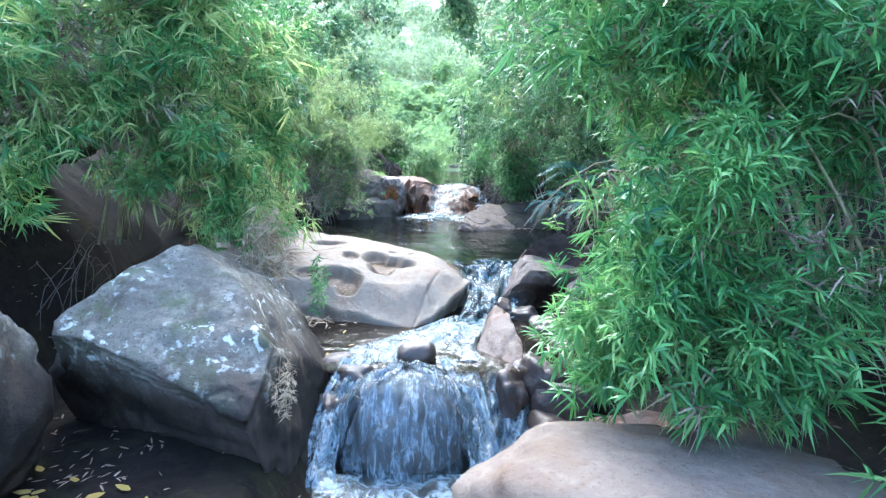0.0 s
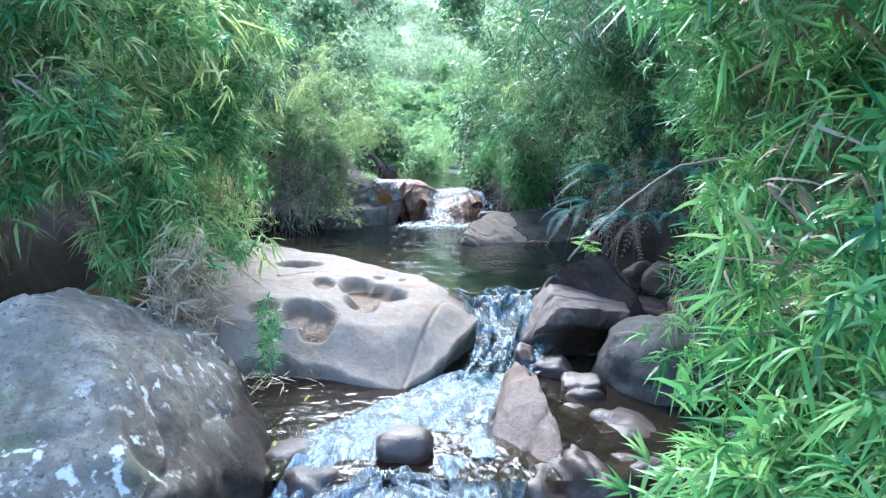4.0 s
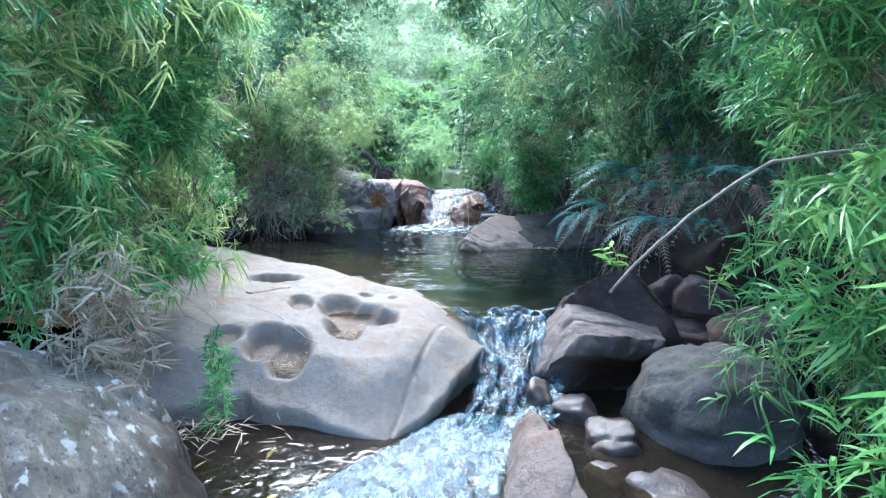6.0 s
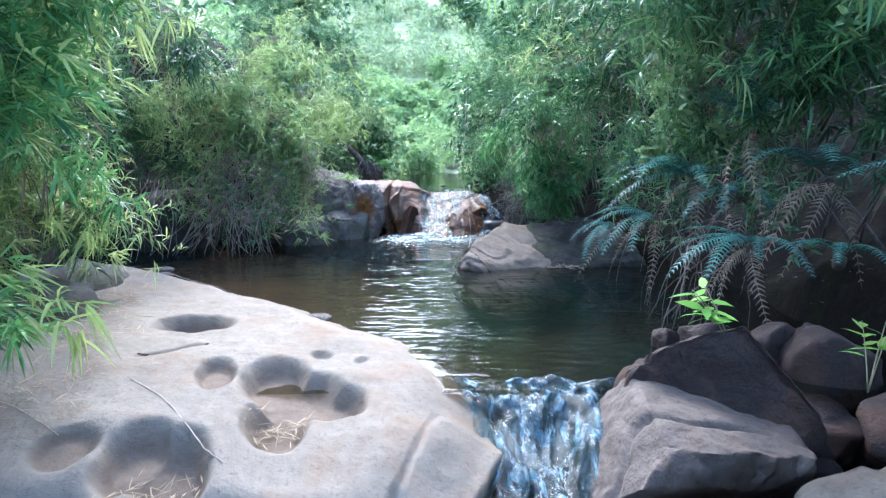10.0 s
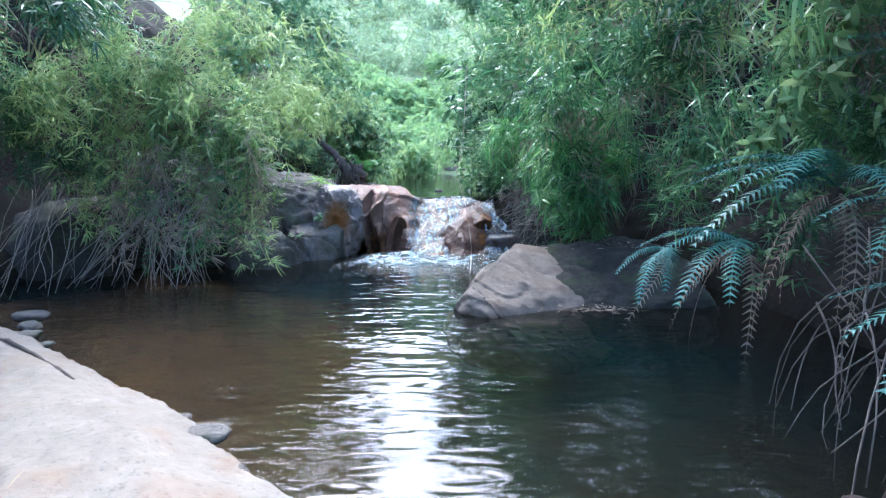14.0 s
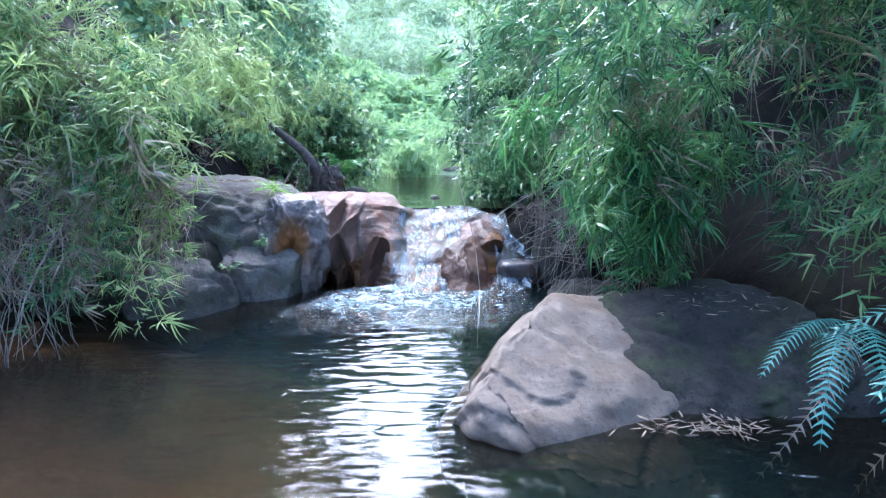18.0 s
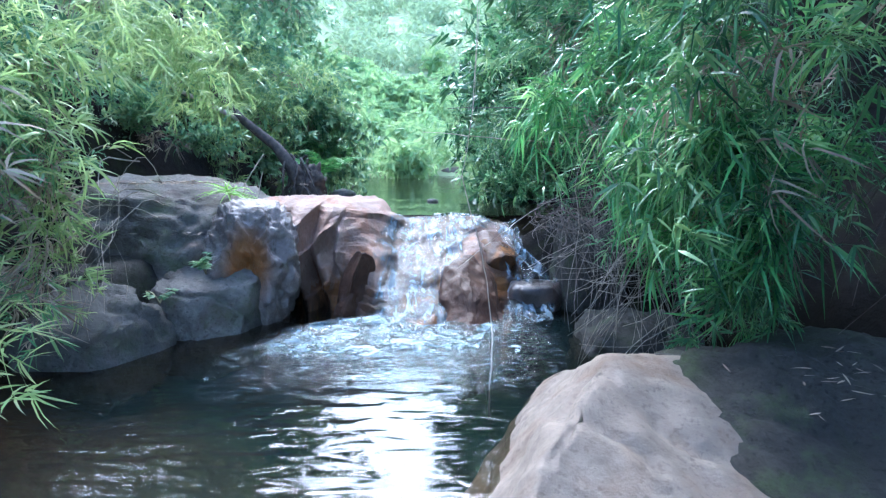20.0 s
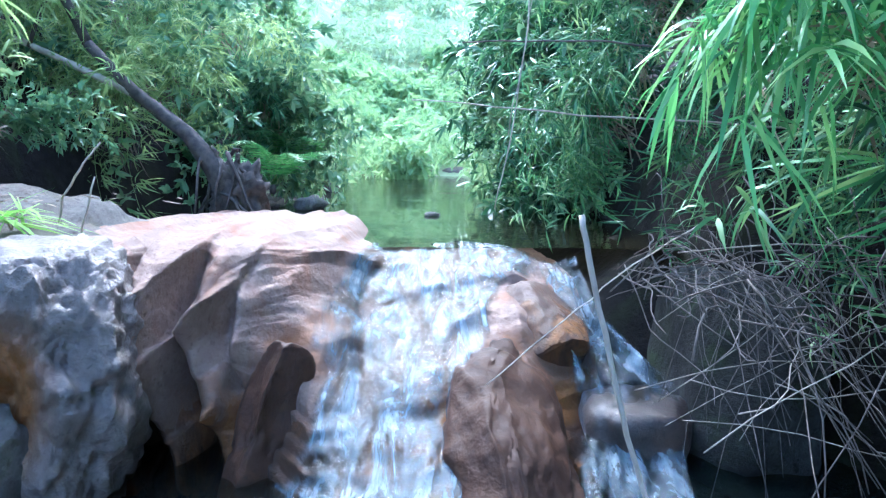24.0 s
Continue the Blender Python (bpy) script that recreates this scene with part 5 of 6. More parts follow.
# unseen trees added overhead to block skylight, with a slot of sky along the stream
tall = "unseen leafy tree added overhead to block skylight"
for bx, lobes in ((-5.6, [(-4.4, 8.4, 6.4, 1.2, 1.6, 0.5), (-5.8, 11.5, 7.0, 1.3, 2.6, 0.7)]),
                  (4.6, [(2.3, 9.6, 6.8, 1.2, 1.4, 0.5), (2.3, 12.0, 7.4, 1.3, 1.5, 0.6), (2.5, 15.0, 8.4, 1.5, 1.8, 0.7), (4.4, 11.0, 6.8, 1.4, 2.6, 0.7), (3.8, 6.6, 5.4, 1.3, 1.6, 0.5), (2.4, 11.2, 5.5, 1.0, 1.4, 0.4), (2.5, 13.4, 6.2, 1.1, 1.5, 0.4), (3.6, 8.8, 5.2, 1.2, 1.5, 0.4)])):
    clump(tall, (bx, 11.5, 2.2), lobes, CEILING if bx > 0 else BUSHY, 34 * len(lobes), RNG, 10, (1.3, 1.9), (0, -0.1, -0.4), 0.0, "shade_tree", "tree", culm_mat=BARK, spray="leafy_branch")
for bx, by, lobes, n in ((-5.2, 23.0, [(-4.2, 22.5, 4.6, 1.3, 1.5, 1.4), (-4.6, 23.0, 7.2, 1.7, 1.8, 1.6), (-4.9, 24.0, 9.8, 1.9, 1.8, 1.6)], 150),
                         (-6.2, 28.0, [(-5.0, 28.0, 6.0, 1.6, 1.6, 1.8), (-5.2, 28.5, 9.4, 1.9, 1.8, 2.0), (-5.4, 29.0, 12.4, 2.0, 1.8, 1.6)], 150),
                         (3.4, 22.0, [(2.3, 22.0, 4.4, 1.1, 1.5, 1.6), (2.6, 22.5, 7.0, 1.4, 1.8, 1.6), (3.0, 23.0, 9.6, 1.7, 1.8, 1.6)], 160),
                         # the next four are added only to hide sky glints from the pool
                         (-7.6, 17.5, [(-6.2, 17.0, 5.4, 1.7, 1.6, 1.5), (-6.6, 18.0, 8.0, 1.9, 1.8, 1.5)], 90),
                         (6.6, 17.5, [(5.2, 17.2, 5.2, 1.6, 1.6, 1.5), (5.6, 18.0, 7.8, 1.8, 1.8, 1.5)], 90),
                         (6.2, 15.4, [(4.6, 15.6, 4.6, 1.2, 1.2, 1.2), (5.0, 15.8, 6.6, 1.3, 1.3, 1.3)], 80),
                         (6.0, 20.5, [(4.6, 19.6, 4.2, 1.3, 1.3, 1.3), (5.4, 21.0, 5.8, 1.5, 1.5, 1.5)], 70),
                         (3.6, 27.0, [(1.9, 27.0, 5.2, 1.3, 1.5, 1.8), (2.4, 27.5, 8.6, 1.6, 1.8, 2.0), (3.2, 28.0, 11.8, 1.8, 1.8, 1.6)], 160)):
    clump("tall light green tree beside the valley gap", (bx, by, 1.4), lobes, BUSHY, int(n * 0.62), RNG, 7, (1.5, 2.2), (-0.4 if bx > 0 else 0.4, -1, 0.1), 0.2, "tall_tree", "tree", culm_mat=BARK, spray="leafy_branch")
clump("light green shrub behind the mossy rock", (-3.3, 17.2, 1.0), [(-2.75, 18.1, 1.9, 0.7, 0.5, 0.7), (-3.2, 18.2, 2.7, 0.8, 0.6, 0.7), (-4.0, 16.6, 2.2, 0.6, 0.6, 0.7), (-3.6, 17.7, 1.6, 0.6, 0.4, 0.5), (-2.3, 18.6, 2.6, 0.7, 0.5, 0.7)], SUNNY + BRIGHT + BUSHY[:1], 230, RNG, 8, (0.8, 1.2), (0.5, -1, 0.2), 0.35, "shrub", "shrub")
# above the waterfall
up = "light green shrub on the bank above the waterfall"
for bx, by, bz, n in ((-3.9, 19.4, 1.6, 80), (-4.4, 20.2, 3.0, 90), (-2.9, 19.8, 1.4, 80), (-2.8, 20.5, 1.6, 90), (-3.8, 22.5, 2.6, 80), (-3.2, 25.5, 1.8, 80), (2.6, 18.8, 1.6, 90), (2.9, 21.0, 2.2, 80), (2.8, 24.0, 1.8, 80), (3.6, 20.0, 3.8, 90), (-4.6, 20.5, 4.2, 90),
                      (-4.2, 24.5, 4.6, 80), (3.4, 26.0, 3.4, 80), (2.2, 20.0, 1.5, 80), (2.0, 22.0, 2.4, 80), (1.9, 17.8, 2.6, 80), (2.3, 23.5, 3.6, 80)):
    clump(up, (bx * 1.12, by, bz - 0.6), [(bx, by, bz, 0.9, 1.0, 0.9), (bx * 0.9, by + 0.6, bz + 0.8, 0.9, 1.0, 0.9)], (BUSHY[:2] + CEILING) if bx > 0 else (BUSHY + BOUGH[:1]), int(n * 0.6), RNG, 5, (1.0, 1.6), (-0.5 if bx > 0 else 0.5, -1, 0.3), 0.35, "shrub", "shrub", group="shrubs above the fall")


def far_wood(name, spots, label, rng, mat=None):
    """Distant leafage as one joined mesh: many sprays set over the slopes."""
    vs, qs, total = [], [], 0
    for x, y, z, r, n in spots:
        p = rng.normal(0, 1, (n, 3))
        p = unit(p) * rng.uniform(0.5, 1.0, (n, 1)) * np.array([r, r, r * 0.9]) + np.array([x, y, z])
        way = unit(rng.normal(0, 1, (n, 3)) + np.array([0, -0.6, -0.2]))
        side = unit(np.cross(way, rng.normal(0, 1, (n, 3))))
        k = 0.045 + 0.009 * y
        L, W = (k * rng.uniform(0.8, 1.8, n))[:, None], (0.38 * k * rng.uniform(0.8, 1.4, n))[:, None]
        v = np.stack([p, p + way * L * 0.45 + side * W * 0.5, p + way * L - np.array([0, 0, 0.2]) * L, p + way * L * 0.45 - side * W * 0.5], 1).reshape(-1, 3)
        q = (np.arange(n) * 4)[:, None] + np.arange(4)
        vs.append(v)
        qs.append(q + total)
        total += len(v)
    ob = new(name, quick_mesh(name, np.concatenate(vs), np.concatenate(qs), mat or FAR_LEAF, False))
    return tagged(ob, label, "trees", kind="stuff")


spots = []
for k in range(230):
    y = RNG.uniform(25, 80)
    side = 1 if k % 2 else -1
    edge = np.interp(y, LINE_Y, RIGHT_X if side > 0 else LEFT_X)
    x = edge + side * (RNG.exponential(2.5) - 0.4)
    if y > 36:
        x = RNG.uniform(-0.35, 0.35) * y
    spots.append((x, y, float(ground_z(x, y)) + RNG.uniform(0.2, 2.4), RNG.uniform(0.8, 1.8), 230))
for k in range(70):
    y = RNG.uniform(47, 62)
    x = RNG.uniform(-9, 8)
    spots.append((x, y, float(ground_z(x, y)) + RNG.uniform(0.2, 1.6) + 0.1 * (y - 47), RNG.uniform(0.7, 1.5), 260))
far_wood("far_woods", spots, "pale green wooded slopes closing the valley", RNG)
spots = []
for k in range(420):
    y = 78 + 140 * (k / 420) ** 1.2
    x = RNG.uniform(-0.33, 0.33) * y
    spots.append((x, y, float(ground_z(x, y)) + RNG.uniform(0.0, 1.5), RNG.uniform(1.5, 4.0), 90))
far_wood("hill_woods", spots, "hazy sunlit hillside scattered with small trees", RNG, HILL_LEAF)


# ---- ferns, roots, branches, litter ----
EDGE = np.random.default_rng(43)
clump("bright leafy shrub before the shaded bank", (-3.2, 16.5, 0.9), [(-2.85, 16.3, 1.5, 0.45, 0.3, 0.35), (-2.35, 16.7, 1.35, 0.35, 0.3, 0.25)], BUSHY + FINE[:2], 42, EDGE, 4, (0.5, 0.8), (0.4, -1, 0.3), 0.3, "shrub", "shrub")
clump("low green blades of bamboo hanging over the dark rock", (2.2, 13.7, 0.6), [(1.75, 13.5, 0.75, 0.35, 0.25, 0.3), (1.9, 13.3, 0.3, 0.3, 0.2, 0.25)], BLADE + FINE[:2], 26, EDGE, 3, (0.45, 0.75), (-0.6, -1, 0.3), 0.45, keep=off_path)
clump("dark creeper closing the top of the recess", (-4.6, 12.0, 2.4), [(-3.3, 11.6, 2.65, 0.7, 0.4, 0.35), (-2.6, 12.0, 2.75, 0.5, 0.4, 0.3), (-3.7, 11.2, 2.4, 0.3, 0.4, 0.4)], SHADED[:2] + FINE[:2], 60, EDGE, 4, (0.8, 1.2), (0.4, -1, 0.0), 0.5, "creeper", "shrub", keep=off_path, culm_mat=TWIG)
clump("fine dark bamboo over the ferns", (3.3, 8.4, 1.4), [(2.75, 7.6, 2.2, 0.5, 0.7, 0.5), (2.6, 9.0, 2.2, 0.4, 0.7, 0.5), (2.7, 6.4, 2.0, 0.4, 0.6, 0.5)], FINE + BAMBOO[:2], 62, EDGE, 3, (0.9, 1.3), (-0.8, -0.8, 0.1), 0.4, keep=off_path, culm_mat=TWIG)
clump("bright green bamboo leaning out over the outlet", (2.5, 5.2, 0.7), [(1.65, 5.15, 1.8, 0.4, 0.3, 0.3), (1.85, 5.5, 1.35, 0.35, 0.3, 0.35), (1.9, 4.8, 2.1, 0.4, 0.3, 0.25)], BAMBOO, 56, EDGE, 4, (0.7, 1.0), (-0.7, -1, 0.2), 0.25, keep=off_path)


def frond_mesh(name, rng, mat, length=0.8, pairs=22, pinna=0.16, rise=0.35, drop=0.75):
    """A fern frond along +x: arching stalk with lobed leaflets on both sides."""
    t = np.linspace(0, 1, 14)
    stalk = np.stack([length * t, 0 * t, length * (rise * t - drop * t ** 2.2)], -1)
    tv, tq = tube_arrays([tuple(p) for p in stalk], np.linspace(0.004, 0.001, 14), 4)
    vs, qs, total = [np.array(tv)], [np.array(tq)], len(tv)
    for side in (-1, 1):
        for k in range(pairs):
            u = 0.14 + 0.86 * k / pairs
            p = np.array([np.interp(u, t, stalk[:, c]) for c in range(3)])
            L = pinna * (1 - u) ** 0.6 * min(1, (u + 0.05) / 0.25) * rng.uniform(0.9, 1.1) + 0.012
            slope = rise - drop * 2.2 * u ** 1.2
            fwd = unit(np.array([1, 0, slope]))
            out = unit(np.array([0.35, side, 0]) * 1.0 + fwd * 0.25 + np.array([0, 0, rng.uniform(-0.3, 0.0)]))
            lobes = 6
            w = 0.30 * length / pairs * 1.25
            pts = []
            for j in range(lobes * 2 + 1):
                f = j / (lobes * 2)
                wide = w * (1 - 0.75 * f) * (1.0 if j % 2 else 0.55)
                c = p + out * L * f - np.array([0, 0, 0.25 * L * f * f])
                pts += [c + fwd * wide, c - fwd * wide]
            n = len(pts) // 2
            qs.append(np.array([(2 * j, 2 * j + 1, 2 * j + 3, 2 * j + 2) for j in range(n - 1)]) + total)
            vs.append(np.array(pts))
            total += len(pts)
    return quick_mesh(name, np.concatenate(vs), np.concatenate(qs), mat)


FROND = [frond_mesh("fern_frond", RNG, FERN_LEAF, 0.8 * k, 24, 0.15) for k in (0.9, 1.0, 1.15)]
LUSH_FROND = [frond_mesh("green_frond", RNG, GREEN_FERN, 0.8 * k, 26, 0.17, 0.45, 0.7) for k in (0.9, 1.0, 1.15)]
BROWN_FROND = [frond_mesh("dead_frond", RNG, DEAD_FROND, 0.7, 20, 0.10, 0.1, 1.2)]


def fern(at, ways, label, dead=0, size=1.0, fronds=None):
    root = thing("fern", at, label, "fern")
    for k, (heading, lift, s) in enumerate(ways):
        way = (math.cos(radians(heading)), math.sin(radians(heading)), lift)
        part("frond", (fronds or FROND)[k % 3], root, aim(at, way, RNG.uniform(-0.2, 0.2), s * size))
    for k in range(dead):
        a = radians(RNG.uniform(150, 290))
        part("dead_frond", BROWN_FROND[0], root, aim((at[0], at[1], at[2] - 0.03), (math.cos(a), math.sin(a), -0.3), RNG.uniform(-0.6, 0.6), RNG.uniform(0.6, 1.0) * size), "withered brown frond")
    part("crown", rock_mesh("crown", (0.035, 0.035, 0.05), BARK, 5, 3), root, Matrix.Translation((at[0], at[1], at[2] - 0.05)), "brown scaly fern crown")
    return root


blue = "bluish green fern arching over the pool"
fern((2.35, 9.7, 1.15), [(180, 0.5, 1.0), (200, 0.3, 1.0), (225, 0.4, 1.05), (160, 0.35, 1.0), (250, 0.3, 0.9), (190, 0.0, 0.9), (280, 0.3, 0.9), (130, 0.5, 0.9)], blue, 5, 1.05)
fern((2.45, 8.9, 1.55), [(170, 0.9, 0.9), (200, 0.8, 1.0), (230, 0.9, 1.0), (140, 0.8, 0.9), (250, 0.5, 0.9)], "tall dark fern high on the bank", 3)
fern((2.3, 8.55, 0.7), [(170, 0.2, 0.9), (200, 0.1, 1.0), (225, 0.2, 0.95), (250, 0.3, 0.8), (150, 0.4, 0.8), (275, 0.2, 0.8)], blue, 4, 0.9)
fern((2.35, 10.6, 0.7), [(190, 0.2, 1.1), (215, 0.0, 1.1), (235, 0.1, 1.0), (165, 0.3, 1.0)], blue, 3)
fern((2.4, 7.75, 0.75), [(200, 0.5, 0.7), (235, 0.4, 0.7), (265, 0.3, 0.7), (180, 0.4, 0.7)], "pale blue-green fern on the bank", 0, 0.8)
fern((2.55, 9.2, 1.0), [(185, 0.4, 1.0), (210, 0.2, 1.0), (235, 0.3, 1.0), (260, 0.3, 0.9)], blue, 3, 0.95)
fern((2.5, 8.1, 1.2), [(180, 0.6, 0.9), (205, 0.5, 1.0), (235, 0.5, 0.95), (255, 0.4, 0.9)], "dark green fern on the steep bank", 4, 0.9)
fern((2.1, 11.3, 0.55), [(200, 0.1, 0.8), (225, -0.1, 0.9), (245, 0.1, 0.8)], blue, 1)
fern((-1.6, 18.9, 1.05), [(330, 0.6, 1.1), (300, 0.5, 1.1), (270, 0.6, 1.1), (240, 0.5, 1.0), (0, 0.6, 1.0), (200, 0.6, 1.0)], "bright green fern beside the upper pool", 1, 1.2, LUSH_FROND)
fern((-1.75, 20.6, 1.2), [(330, 0.7, 1.1), (290, 0.6, 1.1), (260, 0.6, 1.1), (230, 0.6, 1.0), (10, 0.7, 1.0)], "bright green fern beside the upper pool", 0, 1.3, LUSH_FROND)
fern((2.3, 6.9, 1.2), [(170, 0.4, 0.8), (210, 0.4, 0.8), (240, 0.3, 0.8), (265, 0.4, 0.7)], "dark fern in the shade of the bank", 2, 0.8)


def tangle(name, label, n, start, finish, sag, mat, rng, part_name="root", thick=(0.0025, 0.007)):
    """Thin stems from one box of space to another, under one thing."""
    (ax, ay, az), (bx, by, bz) = start[0], start[1]
    (cx, cy, cz), (dx, dy, dz) = finish[0], finish[1]
    root = thing(name, (0.5 * (ax + bx), 0.5 * (ay + by), 0.5 * (az + bz)), label, "roots")
    for k in range(n):
        a = (rng.uniform(ax, bx), rng.uniform(ay, by), rng.uniform(az, bz))
        b = (rng.uniform(cx, dx), rng.uniform(cy, dy), rng.uniform(cz, dz))
        r = rng.uniform(*thick)
        pts = bend(a, b, rng.uniform(*sag) * 1.3, 9, min(0.05, 0.06 * math.dist(a, b)))
        part(part_name, tube(part_name, pts, np.linspace(r, r * 0.5, 9), mat, 4), root)
    return root


tangle("root_tangle", "grey tangle of bare roots hanging to the water", 70, ((-3.5, 12.75, 0.7), (-2.4, 13.3, 1.4)), ((-4.0, 12.1, -0.1), (-2.3, 12.9, 0.1)), (-0.1, 0.25), ROOT, RNG)
tangle("root_tangle", "grey hanging roots on the shaded bank", 22, ((-4.6, 12.6, 0.8), (-3.6, 13.3, 1.5)), ((-4.4, 11.6, 0.0), (-3.4, 12.4, 0.2)), (-0.1, 0.3), ROOT, RNG)
tangle("root_tangle", "bare pale roots at the pool's edge below ferns", 24, ((2.0, 8.3, 0.4), (2.5, 9.6, 1.0)), ((1.55, 8.3, -0.1), (2.2, 9.3, 0.1)), (0.0, 0.3), TWIG, RNG)
tangle("root_tangle", "dry hanging stems beside the waterfall", 50, ((1.0, 13.9, 0.75), (1.7, 15.3, 1.25)), ((0.95, 13.7, 0.1), (1.75, 14.8, 0.55)), (-0.05, 0.2), TWIG, RNG, "stem", (0.0015, 0.004))
tangle("root_tangle", "matted dead stems heaped over the bank's edge", 50, ((0.95, 14.4, 0.62), (1.6, 15.6, 0.85)), ((0.9, 14.2, 0.6), (1.7, 15.6, 0.95)), (0.0, 0.12), TWIG, RNG, "stem", (0.002, 0.005))
tangle("root_tangle", "thin pale stems crossing the shaded bank", 14, ((0.8, 13.9, 0.3), (1.4, 14.8, 1.0)), ((1.8, 13.8, 0.4), (2.4, 14.8, 1.3)), (-0.1, 0.12), ROOT, RNG, "stem", (0.001, 0.003))
tangle("root_tangle", "dark dry stems hanging on the bank", 50, ((1.5, 13.3, 0.8), (2.3, 14.4, 1.6)), ((1.4, 13.2, 0.2), (2.2, 14.3, 0.8)), (-0.1, 0.2), TWIG, RNG, "stem", (0.002, 0.005))
tangle("root_tangle", "dry brown stems over the upper bank", 30, ((-3.0, 14.0, 0.8), (-1.9, 14.6, 1.4)), ((-3.0, 13.2, 0.2), (-1.7, 13.9, 0.6)), (0.0, 0.3), ROOT, RNG, "stem", (0.002, 0.005))


tangle("twig_tangle", "bare dead twigs in front of the dark recess", 16, ((-3.5, 4.6, -0.1), (-2.9, 5.4, 0.1)), ((-3.3, 4.3, 0.3), (-2.5, 5.2, 0.75)), (0.0, 0.2), TWIG, RNG, "twig", (0.002, 0.005))
tangle("twig_tangle", "dry brown stems hanging in the bamboo", 16, ((2.3, 11.0, 1.6), (3.0, 13.2, 2.6)), ((1.6, 11.0, 0.5), (2.3, 13.2, 1.2)), (-0.1, 0.3), TWIG, RNG, "twig", (0.002, 0.005))
tangle("twig_tangle", "dry grey stems hanging in the bamboo", 30, ((-3.4, 12.8, 1.2), (-2.2, 13.4, 1.9)), ((-3.2, 12.4, 0.4), (-1.9, 13.1, 1.0)), (-0.1, 0.3), ROOT, RNG, "twig", (0.002, 0.005))


HANG = np.random.default_rng(41)
tangle("root_tangle", "long thin stems hanging before the dark rock", 46, ((1.1, 13.2, 1.0), (2.0, 13.9, 1.6)), ((0.95, 13.2, -0.05), (1.9, 13.6, 0.35)), (-0.1, 0.1), ROOT, HANG, "stem", (0.0012, 0.003))
tangle("root_tangle", "pale stems leaning across the dark rock", 16, ((1.5, 13.1, 0.2), (2.1, 13.5, 0.9)), ((0.95, 13.2, -0.05), (1.3, 13.7, 0.6)), (-0.05, 0.08), ROOT, HANG, "stem", (0.0015, 0.004))


def stick(name, label, points, r0, r1, mat, category="branch"):
    pts = [Vector(p) for p in points]
    fine = []
    for i in range(len(pts) - 1):
        wobble = min(0.006, 0.012 * (pts[i + 1] - pts[i]).length)
        for k in range(5):
            fine.append(pts[i].lerp(pts[i + 1], k / 5) + Vector((random.uniform(-1, 1), random.uniform(-1, 1), random.uniform(-1, 1))) * wobble)
    fine.append(pts[-1])
    ob = new(name, tube(name, fine, np.linspace(r0, r1, len(fine)), mat, 8))
    return tagged(ob, label, category)


stick("bare_branch", "long pale bare branch leaning out from the bank", [(0.69, 4.89, 0.79), (0.83, 4.87, 0.96), (1.0, 4.84, 1.13), (1.25, 4.8, 1.316), (1.7, 4.75, 1.38), (2.4, 4.7, 1.1), (3.0, 4.6, 0.8)], 0.0065, 0.0085, ROOT)


def lying(name, label, ends, r, mat, n=7):
    (ax, ay), (bx, by) = ends
    pts = [(ax + (bx - ax) * t, ay + (by - ay) * t + 0.03 * math.sin(t * 5), flat_z(ax + (bx - ax) * t, ay + (by - ay) * t) + r) for t in np.linspace(0, 1, n)]
    return stick(name, label, pts, r, r * 0.7, mat)


lying("dark_stick", "dark bent stick lying on the slab", ((-2.68, 10.0), (-1.84, 9.47)), 0.014, BARK)
lying("dark_stick", "dark curved twig lying on the slab", ((-1.74, 7.66), (-1.4, 7.88)), 0.007, BARK)
lying("dry_stalk", "thin pale stalk lying across the potholes", ((-1.62, 7.35), (-0.9, 6.75)), 0.004, PALE_TWIG)
lying("dry_stalk", "thin pale stalk lying on the slab", ((-2.3, 7.1), (-1.7, 6.9)), 0.003, PALE_TWIG)
for k, (x, y, a) in enumerate([(-0.74, 8.72, 0.07), (-1.0, 9.04, 0.12), (-1.2, 9.2, 0.08), (-2.7, 10.35, 0.12), (-2.95, 10.6, 0.15), (-3.1, 10.9, 0.12), (-3.3, 11.2, 0.16)]):
    rock("edge_stone", (x, y, 0.0), (a, a * 0.7, a * 0.3), GREY_ROCK, "small flat stone at the water's edge", 120 + k, (0, 0, k * 31 - 30), "water's edge stones", detail=3, rough=0.25)
stick("bare_twig", "thin bleached twig leaning out from the bank", [(0.32, 13.2, 1.21), (0.335, 13.2, 1.14), (0.37, 13.2, 1.0), (0.42, 13.2, 0.85), (0.47, 13.2, 0.6), (0.5, 13.16, 0.3), (0.48, 13.1, -0.15)], 0.0032, 0.003, PALE_TWIG)
stick("liana", "thin hanging vine above the upper pool", [(0.48, 14.5, 2.6), (0.46, 14.5, 1.77), (0.42, 14.5, 1.4), (0.36, 14.5, 1.12)], 0.003, 0.002, PALE_TWIG, "vine")
stick("liana", "thin hanging vine above the upper pool", [(0.50, 14.5, 2.6), (0.47, 14.5, 1.8), (0.40, 14.5, 1.36)], 0.002, 0.0015, PALE_TWIG, "vine")
stick("fallen_stem", "thin pale stem reaching over the upper pool", [(0.05, 15.5, 1.58), (0.45, 15.5, 1.55), (0.88, 15.5, 1.51), (1.9, 15.4, 1.45)], 0.003, 0.005, PALE_TWIG)
stick("fallen_stem", "straight grey stem reaching out of the bamboo", [(0.27, 15.0, 1.75), (0.68, 15.0, 1.76), (1.4, 15.0, 1.72), (2.1, 15.0, 1.7)], 0.003, 0.006, TWIG)
stick("bare_branch", "pale stick leaning on the waterfall's rock", [(0.36, 14.75, 0.42), (0.62, 14.8, 0.62), (0.9, 14.9, 0.82), (1.3, 15.0, 1.05)], 0.002, 0.0035, PALE_TWIG)
